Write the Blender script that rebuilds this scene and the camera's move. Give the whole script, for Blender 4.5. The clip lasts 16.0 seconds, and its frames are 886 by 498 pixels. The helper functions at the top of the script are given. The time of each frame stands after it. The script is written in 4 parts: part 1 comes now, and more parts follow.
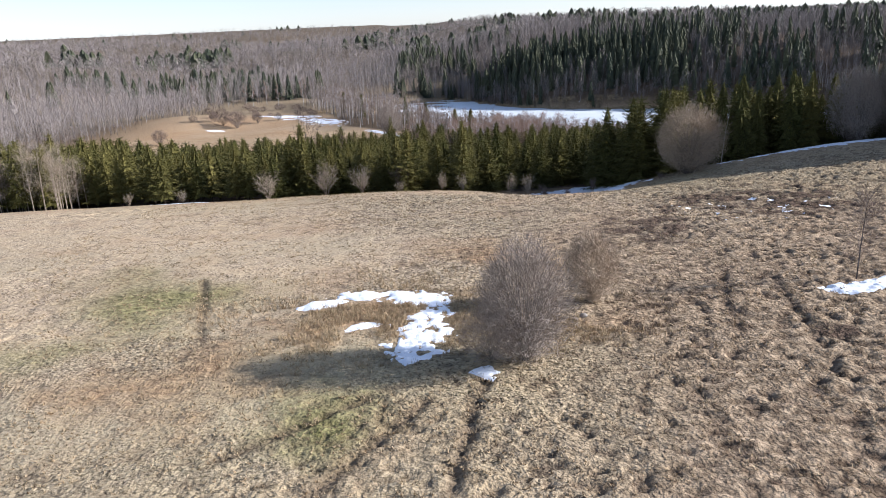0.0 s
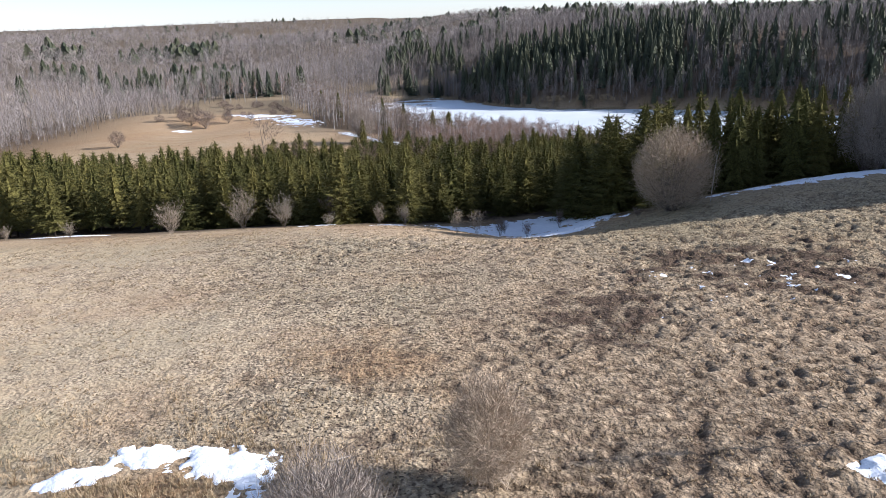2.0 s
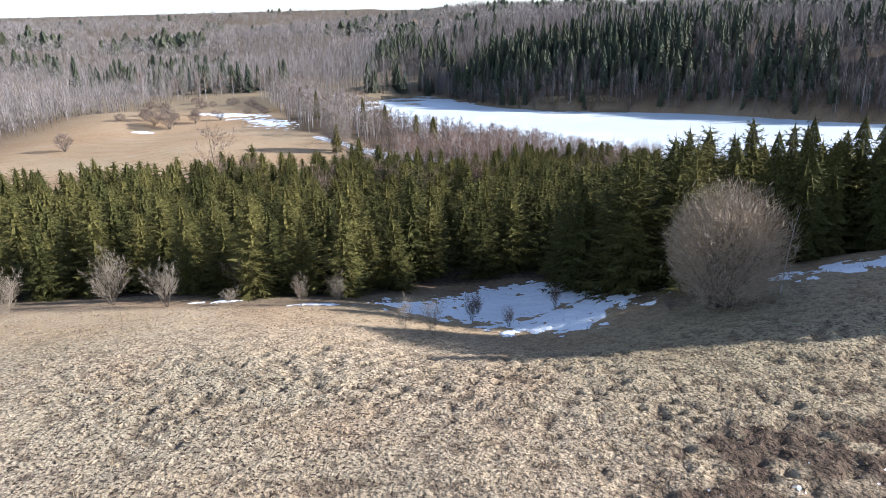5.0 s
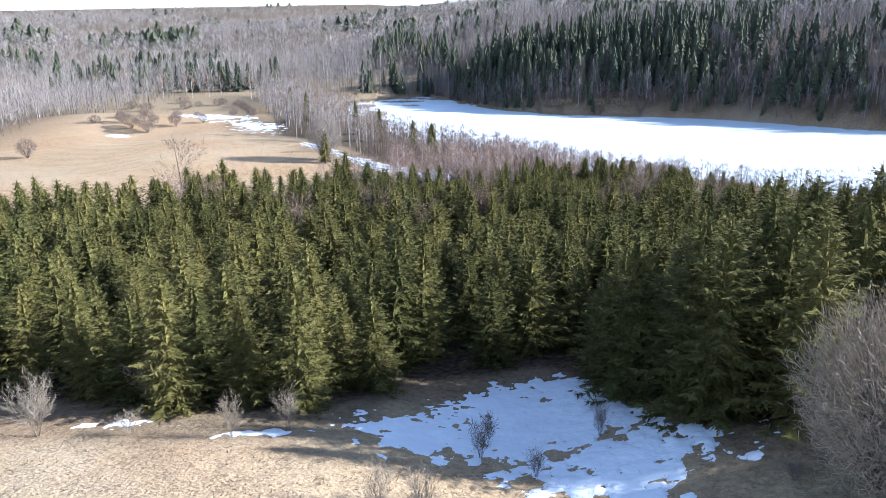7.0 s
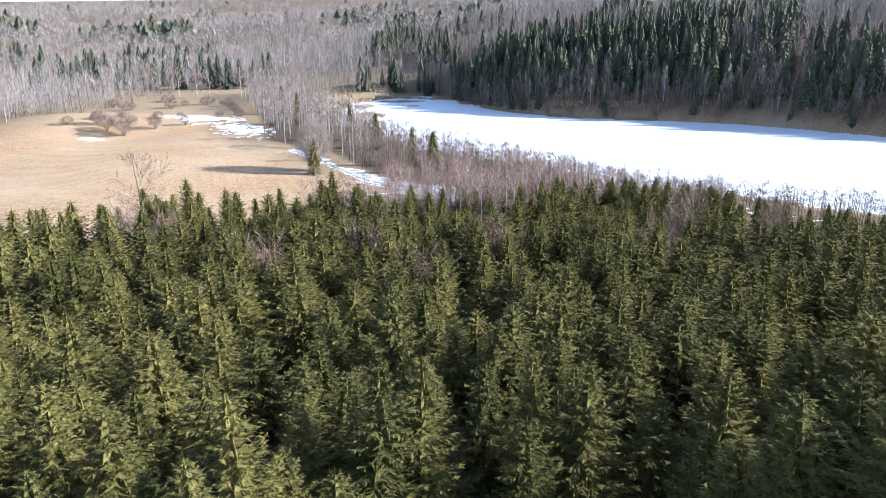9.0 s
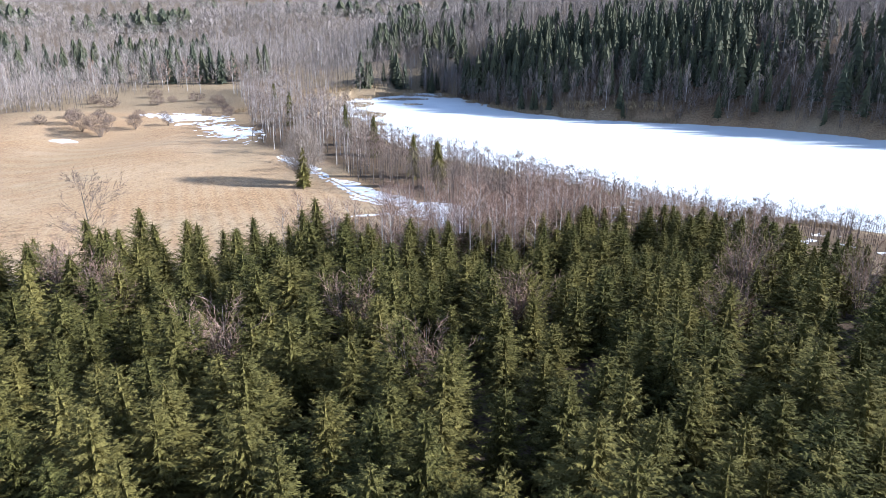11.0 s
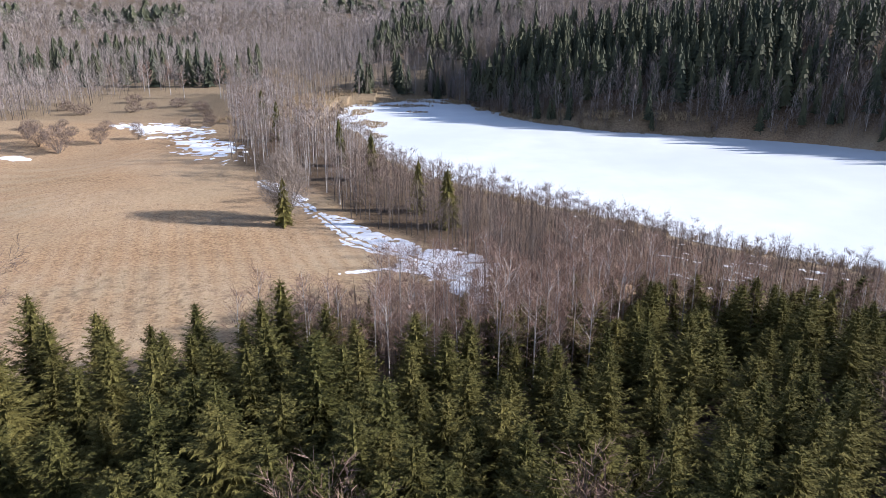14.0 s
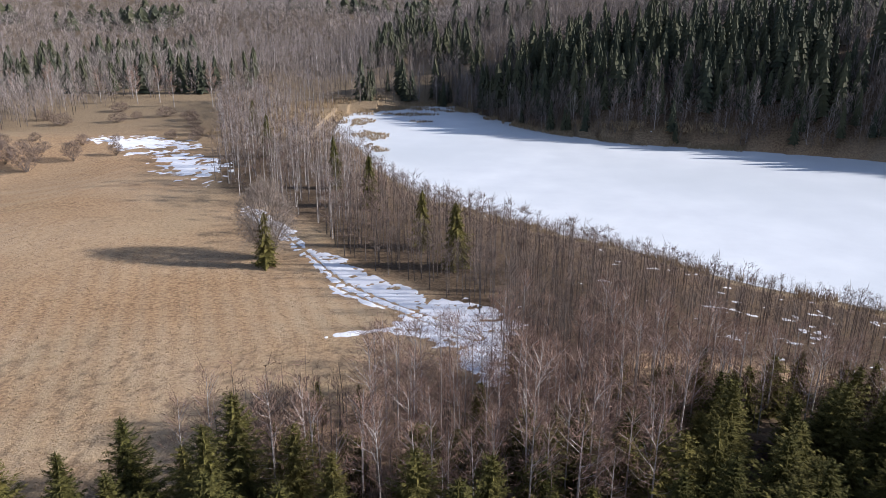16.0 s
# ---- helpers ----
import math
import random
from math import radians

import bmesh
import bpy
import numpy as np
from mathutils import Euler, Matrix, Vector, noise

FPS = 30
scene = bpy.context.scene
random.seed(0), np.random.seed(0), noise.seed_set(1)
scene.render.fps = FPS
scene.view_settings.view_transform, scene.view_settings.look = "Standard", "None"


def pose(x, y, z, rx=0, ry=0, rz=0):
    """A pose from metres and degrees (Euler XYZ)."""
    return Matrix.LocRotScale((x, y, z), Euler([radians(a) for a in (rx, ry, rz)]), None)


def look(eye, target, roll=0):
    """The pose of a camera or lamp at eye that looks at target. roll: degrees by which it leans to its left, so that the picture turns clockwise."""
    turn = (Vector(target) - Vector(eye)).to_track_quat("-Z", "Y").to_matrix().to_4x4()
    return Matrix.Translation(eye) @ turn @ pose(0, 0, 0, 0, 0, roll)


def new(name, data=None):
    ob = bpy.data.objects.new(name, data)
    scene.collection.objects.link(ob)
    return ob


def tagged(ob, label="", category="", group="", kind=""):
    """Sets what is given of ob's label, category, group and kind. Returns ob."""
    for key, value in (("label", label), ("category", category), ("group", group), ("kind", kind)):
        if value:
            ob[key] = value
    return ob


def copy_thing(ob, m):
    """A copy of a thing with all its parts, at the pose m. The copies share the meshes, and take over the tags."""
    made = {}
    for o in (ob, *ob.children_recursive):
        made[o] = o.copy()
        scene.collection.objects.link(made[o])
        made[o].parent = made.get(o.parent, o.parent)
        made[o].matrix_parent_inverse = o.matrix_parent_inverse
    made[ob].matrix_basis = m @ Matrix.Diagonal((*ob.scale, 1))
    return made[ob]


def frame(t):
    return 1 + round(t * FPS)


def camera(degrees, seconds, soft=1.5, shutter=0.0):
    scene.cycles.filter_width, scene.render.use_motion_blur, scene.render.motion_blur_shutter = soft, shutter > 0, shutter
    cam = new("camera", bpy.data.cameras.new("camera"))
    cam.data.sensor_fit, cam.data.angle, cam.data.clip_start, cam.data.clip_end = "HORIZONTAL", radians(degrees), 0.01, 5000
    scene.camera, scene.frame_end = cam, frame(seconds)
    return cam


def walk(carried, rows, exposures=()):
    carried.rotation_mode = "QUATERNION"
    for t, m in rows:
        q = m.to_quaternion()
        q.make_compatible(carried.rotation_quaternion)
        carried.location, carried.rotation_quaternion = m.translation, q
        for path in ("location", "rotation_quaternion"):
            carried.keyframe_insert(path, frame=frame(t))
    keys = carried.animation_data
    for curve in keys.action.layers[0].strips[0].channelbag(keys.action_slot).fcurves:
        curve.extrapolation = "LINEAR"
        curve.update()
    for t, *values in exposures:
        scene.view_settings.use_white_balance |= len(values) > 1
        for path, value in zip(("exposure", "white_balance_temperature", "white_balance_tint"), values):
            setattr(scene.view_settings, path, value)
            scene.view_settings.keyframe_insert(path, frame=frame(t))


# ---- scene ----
# The camera and its flight
cam = camera(61.021, 16.0, 0.75)
PATH = [
    (0, look((-0.000, 0.000, 44.400), (-0.000, 95.703, 15.403), -2.521)),
    (0.5, look((2.318, 4.418, 44.641), (2.462, 100.055, 15.425), -2.431)),
    (1, look((4.338, 8.917, 44.839), (4.532, 104.484, 15.395), -2.348)),
    (1.5, look((6.017, 13.495, 44.984), (6.243, 109.004, 15.353), -2.260)),
    (2, look((7.402, 17.977, 45.014), (7.659, 113.421, 15.172), -2.176)),
    (2.5, look((8.589, 22.425, 45.009), (8.919, 117.819, 15.011), -2.088)),
    (3, look((9.592, 26.802, 45.013), (9.995, 122.143, 14.849), -1.980)),
    (3.5, look((10.463, 31.111, 45.024), (10.908, 126.402, 14.703), -1.857)),
    (4, look((11.178, 35.506, 45.025), (11.680, 130.763, 14.599), -1.733)),
    (6.5, look((12.064, 60.582, 44.877), (12.881, 155.600, 13.718), -1.110)),
    (7, look((12.184, 65.799, 44.911), (12.997, 160.798, 13.695), -1.012)),
    (7.5, look((12.248, 71.009, 44.925), (13.033, 165.962, 13.567), -0.909)),
    (8, look((12.216, 76.388, 44.981), (13.009, 171.331, 13.591), -0.810)),
    (8.5, look((12.112, 81.768, 44.976), (12.934, 176.679, 13.491), -0.708)),
    (9, look((11.942, 86.930, 44.780), (12.788, 181.706, 12.894), -0.612)),
    (11.5, look((11.612, 112.427, 44.886), (12.067, 206.784, 11.772), -0.078)),
    (12, look((11.442, 117.388, 44.908), (11.851, 211.694, 11.650), -0.030)),
    (12.5, look((11.234, 122.332, 44.957), (11.614, 216.659, 11.756), 0.011)),
    (13, look((10.984, 127.224, 44.962), (11.335, 221.565, 11.800), 0.043)),
    (13.5, look((10.727, 132.024, 44.856), (11.006, 226.289, 11.479), 0.073)),
    (14, look((10.509, 136.869, 44.801), (10.699, 231.126, 11.402), 0.072)),
    (14.5, look((10.364, 141.712, 44.806), (10.441, 235.950, 11.352), 0.048)),
    (15, look((10.251, 146.493, 44.849), (10.163, 240.684, 11.263), 0.026)),
    (15.5, look((10.165, 151.279, 44.970), (9.904, 245.495, 11.455), 0.009)),
    (16, look((10.115, 156.000, 45.089), (9.668, 250.239, 11.639), 0.011)),
]
walk(cam, PATH, [(0, 1.02, 5750, 14), (4, 1.12, 5700, 13), (7, 1.75, 5250, 10), (9, 1.82, 5450, 12), (12, 1.40, 5500, 13), (14, 1.05, 5800, 17), (16, 0.66, 6000, 17)])

# Sky and sun
SUN_ELEVATION, SUN_SIDE = radians(23), Vector((1, 0.0, 0)).normalized()
world = bpy.data.worlds.new("sky")
scene.world = world
world.use_nodes = True
wn, wl = world.node_tree.nodes, world.node_tree.links
sky = wn.new("ShaderNodeTexSky")
sky.sky_type, sky.sun_disc = "NISHITA", False
sky.sun_elevation, sky.sun_rotation = SUN_ELEVATION, math.atan2(SUN_SIDE.x, SUN_SIDE.y)
sky.air_density, sky.dust_density, sky.ozone_density = 1.0, 0.1, 2.0
veil = wn.new("ShaderNodeHueSaturation")
veil.inputs["Saturation"].default_value, veil.inputs["Value"].default_value = 0.62, 1.12
wl.new(sky.outputs[0], veil.inputs["Color"])
cool = wn.new("ShaderNodeMixRGB")
cool.blend_type, cool.inputs[0].default_value, cool.inputs[2].default_value = "MULTIPLY", 1.0, (0.92, 0.985, 1.10, 1)
wl.new(veil.outputs[0], cool.inputs[1])
wl.new(cool.outputs[0], wn["Background"].inputs[0])
wn["Background"].inputs[1].default_value = 0.072
lamp = bpy.data.lights.new("sun", "SUN")
lamp.energy, lamp.angle, lamp.color = 5.0, radians(0.6), (1, 0.94, 0.86)
sun = new("sun", lamp)
sun.matrix_world = look((200, -20, 120), (200 - 100 * SUN_SIDE.x, -20 - 100 * SUN_SIDE.y, 120 - 100 * math.tan(SUN_ELEVATION)))


# Materials
def material(name, colors, scale=1.0, rough=0.85, bump=0.0, bump_scale=None, tint=None, tint_amount=0.5, specular=0.2, detail=5.0, stretch=(1, 1, 1), coords="Object"):
    """Two or three colours mixed by noise at two scales; tint: a second colour towards which whole plants vary."""
    m = bpy.data.materials.new(name)
    m.use_nodes = True
    n, l = m.node_tree.nodes, m.node_tree.links
    b = n["Principled BSDF"]
    tc, mp = n.new("ShaderNodeTexCoord"), n.new("ShaderNodeMapping")
    mp.inputs["Scale"].default_value = stretch
    l.new(tc.outputs[coords], mp.inputs[0])
    fine, wide = n.new("ShaderNodeTexNoise"), n.new("ShaderNodeTexNoise")
    for node, s in ((fine, scale), (wide, scale * 0.13)):
        node.inputs["Scale"].default_value, node.inputs["Detail"].default_value = s, detail
        l.new(mp.outputs[0], node.inputs["Vector"])
    ramp = n.new("ShaderNodeValToRGB")
    ramp.color_ramp.elements[0].position, ramp.color_ramp.elements[1].position = 0.32, 0.68
    ramp.color_ramp.elements[0].color, ramp.color_ramp.elements[1].color = (*colors[0], 1), (*colors[1], 1)
    l.new(fine.outputs[0], ramp.inputs[0])
    out = ramp.outputs[0]
    if len(colors) > 2:
        r2, mx = n.new("ShaderNodeValToRGB"), n.new("ShaderNodeMixRGB")
        r2.color_ramp.elements[0].position, r2.color_ramp.elements[1].position = 0.42, 0.62
        l.new(wide.outputs[0], r2.inputs[0])
        l.new(r2.outputs[0], mx.inputs[0])
        l.new(out, mx.inputs[1])
        mx.inputs[2].default_value = (*colors[2], 1)
        out = mx.outputs[0]
    if tint:
        at, oi, ad, fr, mul, mx = (n.new(k) for k in ("ShaderNodeAttribute", "ShaderNodeObjectInfo", "ShaderNodeMath", "ShaderNodeMath", "ShaderNodeMath", "ShaderNodeMixRGB"))
        at.attribute_name = "tint"
        l.new(at.outputs["Fac"], ad.inputs[0])
        l.new(oi.outputs["Random"], ad.inputs[1])
        fr.operation, mul.operation, mul.inputs[1].default_value = "FRACT", "MULTIPLY", tint_amount
        l.new(ad.outputs[0], fr.inputs[0])
        l.new(fr.outputs[0], mul.inputs[0])
        l.new(mul.outputs[0], mx.inputs[0])
        l.new(out, mx.inputs[1])
        mx.inputs[2].default_value = (*tint, 1)
        out = mx.outputs[0]
    l.new(out, b.inputs["Base Color"])
    b.inputs["Roughness"].default_value, b.inputs["Specular IOR Level"].default_value = rough, specular
    if bump:
        bn, bu = n.new("ShaderNodeTexNoise"), n.new("ShaderNodeBump")
        bn.inputs["Scale"].default_value, bn.inputs["Detail"].default_value = bump_scale or scale * 3, 6
        l.new(mp.outputs[0], bn.inputs["Vector"])
        bu.inputs["Strength"].default_value, bu.inputs["Distance"].default_value = 1.0, bump
        l.new(bn.outputs[0], bu.inputs["Height"])
        l.new(bu.outputs[0], b.inputs["Normal"])
    return m


def ground_material():
    """Trampled dry grass, tinted by the ground's own layers: green sward, rust, wet dark peat, forest litter, reeds."""
    m = material("dry_grass_ground", [(0.215, 0.158, 0.104), (0.56, 0.435, 0.28), (0.48, 0.362, 0.222)], 5.2, 0.95, 0.22, 5.0, specular=0.05, detail=8)
    n, l = m.node_tree.nodes, m.node_tree.links
    b = n["Principled BSDF"]
    out = b.inputs["Base Color"].links[0].from_socket
    for node in n:
        if node.type == "MIX_RGB":
            node.inputs[1].links[0].from_node.color_ramp.elements[0].position = 0.40
            node.inputs[1].links[0].from_node.color_ramp.elements[1].position = 0.56
    tc = n.new("ShaderNodeTexCoord")
    # broad faded zones
    for scale, color, low, high, amount in ((0.045, (0.36, 0.30, 0.19), 0.45, 0.65, 0.6), (0.11, (0.36, 0.23, 0.13), 0.52, 0.7, 0.5), (4.6, (0.07, 0.05, 0.035), 0.55, 0.61, 0.85), (13.0, (0.55, 0.46, 0.335), 0.55, 0.68, 0.5)):
        t, r, mul, mx = n.new("ShaderNodeTexNoise"), n.new("ShaderNodeMapRange"), n.new("ShaderNodeMath"), n.new("ShaderNodeMixRGB")
        t.inputs["Scale"].default_value, t.inputs["Detail"].default_value = scale, 4
        l.new(tc.outputs["Object"], t.inputs["Vector"])
        r.inputs["From Min"].default_value, r.inputs["From Max"].default_value = low, high
        l.new(t.outputs[0], r.inputs["Value"])
        mul.operation, mul.inputs[1].default_value = "MULTIPLY", amount
        l.new(r.outputs[0], mul.inputs[0])
        if scale == 4.6:
            trod = n.new("ShaderNodeAttribute")
            trod.attribute_name = "hoof"
            l.new(trod.outputs["Fac"], mul.inputs[1])
        l.new(mul.outputs[0], mx.inputs[0])
        l.new(out, mx.inputs[1])
        mx.inputs[2].default_value = (*color, 1)
        out = mx.outputs[0]
    grain = n.new("ShaderNodeTexNoise")
    grain.inputs["Scale"].default_value, grain.inputs["Detail"].default_value = 2.2, 7
    l.new(tc.outputs["Object"], grain.inputs["Vector"])
    for layer, dark, light in (("green", (0.10, 0.095, 0.035), (0.30, 0.27, 0.11)), ("rust", (0.17, 0.095, 0.05), (0.42, 0.27, 0.14)), ("trodden", (0.125, 0.085, 0.052), (0.43, 0.32, 0.205)), ("wet", (0.028, 0.018, 0.013), (0.12, 0.078, 0.055)), ("litter", (0.035, 0.025, 0.018), (0.11, 0.08, 0.055)), ("marsh", (0.16, 0.115, 0.07), (0.34, 0.26, 0.16))):
        at, mx, cm = n.new("ShaderNodeAttribute"), n.new("ShaderNodeMixRGB"), n.new("ShaderNodeValToRGB")
        at.attribute_name = layer
        cm.color_ramp.elements[0].position, cm.color_ramp.elements[1].position = 0.34, 0.64
        cm.color_ramp.elements[0].color, cm.color_ramp.elements[1].color = (*dark, 1), (*light, 1)
        l.new(grain.outputs[0], cm.inputs[0])
        l.new(at.outputs["Fac"], mx.inputs[0])
        l.new(out, mx.inputs[1])
        l.new(cm.outputs[0], mx.inputs[2])
        out = mx.outputs[0]
    # tussocks: warped cells, darker brown in the clefts between them
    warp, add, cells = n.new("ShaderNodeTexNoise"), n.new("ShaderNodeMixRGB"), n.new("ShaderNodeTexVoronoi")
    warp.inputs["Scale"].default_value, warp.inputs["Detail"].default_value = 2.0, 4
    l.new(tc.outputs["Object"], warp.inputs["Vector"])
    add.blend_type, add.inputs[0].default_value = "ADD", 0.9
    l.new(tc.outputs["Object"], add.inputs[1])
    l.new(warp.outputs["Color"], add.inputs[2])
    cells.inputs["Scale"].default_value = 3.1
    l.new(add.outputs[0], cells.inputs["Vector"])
    cleft, gate, wide, amount, cleft_tone = n.new("ShaderNodeMapRange"), n.new("ShaderNodeMapRange"), n.new("ShaderNodeTexNoise"), n.new("ShaderNodeMath"), n.new("ShaderNodeMixRGB")
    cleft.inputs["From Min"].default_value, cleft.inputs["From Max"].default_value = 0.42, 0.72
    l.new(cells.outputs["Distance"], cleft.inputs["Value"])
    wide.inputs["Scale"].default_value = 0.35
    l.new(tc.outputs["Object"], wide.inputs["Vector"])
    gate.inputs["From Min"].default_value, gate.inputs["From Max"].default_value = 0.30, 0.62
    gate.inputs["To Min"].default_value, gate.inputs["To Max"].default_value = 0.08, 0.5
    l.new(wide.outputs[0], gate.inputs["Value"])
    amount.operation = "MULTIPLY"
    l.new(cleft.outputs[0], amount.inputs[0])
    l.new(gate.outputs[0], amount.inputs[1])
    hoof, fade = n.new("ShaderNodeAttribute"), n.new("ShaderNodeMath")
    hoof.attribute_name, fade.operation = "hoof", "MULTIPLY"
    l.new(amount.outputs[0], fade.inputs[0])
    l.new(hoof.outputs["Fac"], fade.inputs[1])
    l.new(fade.outputs[0], cleft_tone.inputs[0])
    l.new(out, cleft_tone.inputs[1])
    cleft_tone.inputs[2].default_value = (0.095, 0.072, 0.05, 1)
    l.new(cleft_tone.outputs[0], b.inputs["Base Color"])
    old = b.inputs["Normal"].links[0].from_node
    firm = n.new("ShaderNodeMapRange")
    firm.inputs["To Min"].default_value, firm.inputs["To Max"].default_value = 0.48, 1.0
    l.new(hoof.outputs["Fac"], firm.inputs["Value"])
    l.new(firm.outputs[0], old.inputs["Strength"])
    deep = n.new("ShaderNodeBump")
    deep.invert = True
    deep.inputs["Strength"].default_value, deep.inputs["Distance"].default_value = 1.0, 0.055
    level = n.new("ShaderNodeMath")
    level.operation = "MULTIPLY"
    l.new(cells.outputs["Distance"], level.inputs[0])
    l.new(hoof.outputs["Fac"], level.inputs[1])
    l.new(level.outputs[0], deep.inputs["Height"])
    l.new(old.outputs[0], deep.inputs["Normal"])
    l.new(deep.outputs[0], b.inputs["Normal"])
    return m


GROUND = ground_material()
SNOW = material("old_snow", [(0.82, 0.84, 0.86), (0.91, 0.92, 0.93), (0.79, 0.81, 0.83)], 2.0, 0.55, 0.06, 4.0, specular=0.3)
ICE = material("snowy_ice", [(0.66, 0.695, 0.705), (0.75, 0.785, 0.785), (0.605, 0.645, 0.65)], 0.10, 0.45, 0.02, 0.6, specular=0.35)
NEEDLES = material("spruce_needles", [(0.012, 0.016, 0.007), (0.125, 0.118, 0.034)], 5.0, 0.85, tint=(0.20, 0.165, 0.05), tint_amount=0.5, specular=0.06)
n, l = NEEDLES.node_tree.nodes, NEEDLES.node_tree.links
tc, tuft, cut, clear, mix = (n.new(k) for k in ("ShaderNodeTexCoord", "ShaderNodeTexNoise", "ShaderNodeMapRange", "ShaderNodeBsdfTransparent", "ShaderNodeMixShader"))
tuft.inputs["Scale"].default_value, tuft.inputs["Detail"].default_value = 19.0, 2
cut.inputs["From Min"].default_value, cut.inputs["From Max"].default_value = 0.43, 0.45
l.new(tc.outputs["Object"], tuft.inputs["Vector"])
l.new(tuft.outputs[0], cut.inputs["Value"])
l.new(cut.outputs[0], mix.inputs[0])
l.new(clear.outputs[0], mix.inputs[1])
l.new(n["Principled BSDF"].outputs[0], mix.inputs[2])
l.new(mix.outputs[0], n["Material Output"].inputs["Surface"])
# lightened needles: distance haze is put into their colour
FAR_NEEDLES = material("hazed_spruce_needles", [(0.022, 0.029, 0.02), (0.058, 0.064, 0.036)], 0.5, 0.85, tint=(0.085, 0.082, 0.04), tint_amount=0.5)
BARK = material("rough_grey_brown_bark", [(0.07, 0.055, 0.045), (0.19, 0.16, 0.135)], 6.0, 0.9, 0.02, stretch=(1, 1, 0.3))
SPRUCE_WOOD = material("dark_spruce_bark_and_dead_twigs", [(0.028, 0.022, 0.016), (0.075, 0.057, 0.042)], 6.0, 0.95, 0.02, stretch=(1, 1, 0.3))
BIRCH_BARK = material("white_birch_bark", [(0.20, 0.17, 0.15), (0.62, 0.58, 0.53)], 3.0, 0.8, stretch=(1, 1, 2.5))
BUSH_TWIGS = material("grey_bush_twigs", [(0.19, 0.155, 0.125), (0.36, 0.30, 0.245)], 2.0, 0.85)
TWIGS = material("bare_twigs", [(0.10, 0.077, 0.06), (0.22, 0.17, 0.135)], 2.0, 0.85, tint=(0.20, 0.135, 0.105), tint_amount=0.6)
WILLOW_TWIGS = material("willow_twigs", [(0.26, 0.195, 0.135), (0.45, 0.355, 0.255)], 2.0, 0.8, tint=(0.35, 0.27, 0.18), tint_amount=0.4)
BIRCH_TWIGS = material("reddish_birch_twigs", [(0.15, 0.09, 0.064), (0.28, 0.185, 0.138)], 2.0, 0.85, tint=(0.31, 0.21, 0.16), tint_amount=0.6)
PALE_TWIGS = material("pale_dry_twigs", [(0.19, 0.155, 0.115), (0.34, 0.285, 0.215)], 2.0, 0.85, tint=(0.33, 0.25, 0.17), tint_amount=0.5)
# paler and greyer than near twigs, with some distance haze in the colour
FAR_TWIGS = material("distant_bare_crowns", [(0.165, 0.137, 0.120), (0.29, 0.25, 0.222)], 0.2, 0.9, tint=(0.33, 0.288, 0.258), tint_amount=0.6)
# darker copy of the distant crowns, with the hill's shade in its colour
SHADED_HILL_TWIGS = material("shaded_hill_crowns", [(0.10, 0.083, 0.075), (0.20, 0.168, 0.152)], 0.2, 0.9, tint=(0.26, 0.222, 0.20), tint_amount=0.6)
STRAW = material("dry_straw", [(0.22, 0.17, 0.10), (0.46, 0.36, 0.22)], 1.2, 0.9, tint=(0.36, 0.23, 0.12), tint_amount=0.5)
STONE = material("grey_field_stone", [(0.14, 0.115, 0.09), (0.34, 0.30, 0.25), (0.20, 0.165, 0.13)], 5.0, 0.85, 0.02)


# The lie of the land
def lerp(v, xs, ys):
    return np.interp(v, xs, ys)


def soft(v, xs, ys, w):
    # a polyline with its corners rounded off over about w metres
    return sum(k * np.interp(v + o * w, xs, ys) for k, o in ((.12, -1), (.22, -.5), (.32, 0), (.22, .5), (.12, 1)))


def bump(x, y, cx, cy, sx, sy):
    return np.exp(-((x - cx) / sx) ** 2 - ((y - cy) / sy) ** 2)


def step(v, a, b):
    u = np.clip((v - a) / (b - a), 0, 1)
    return u * u * (3 - 2 * u)


def near_shore(x):
    return soft(x, (-40, -14, -8, 6, 23, 42, 56, 74, 98, 160, 400), (372, 360, 340, 314, 298, 284, 268, 256, 243, 214, 120), 6)


def far_shore(x):
    return soft(x, (-40, -25, 10, 24, 40, 62, 92, 124, 162, 250, 450), (400, 432, 446, 418, 395, 377, 368, 355, 326, 274, 160), 5)


def in_lake(x, y):
    # above zero on the lake, below zero on land, in metres
    return np.minimum(np.minimum(y - near_shore(x), far_shore(x) - y), (x + 27) * 1.2)


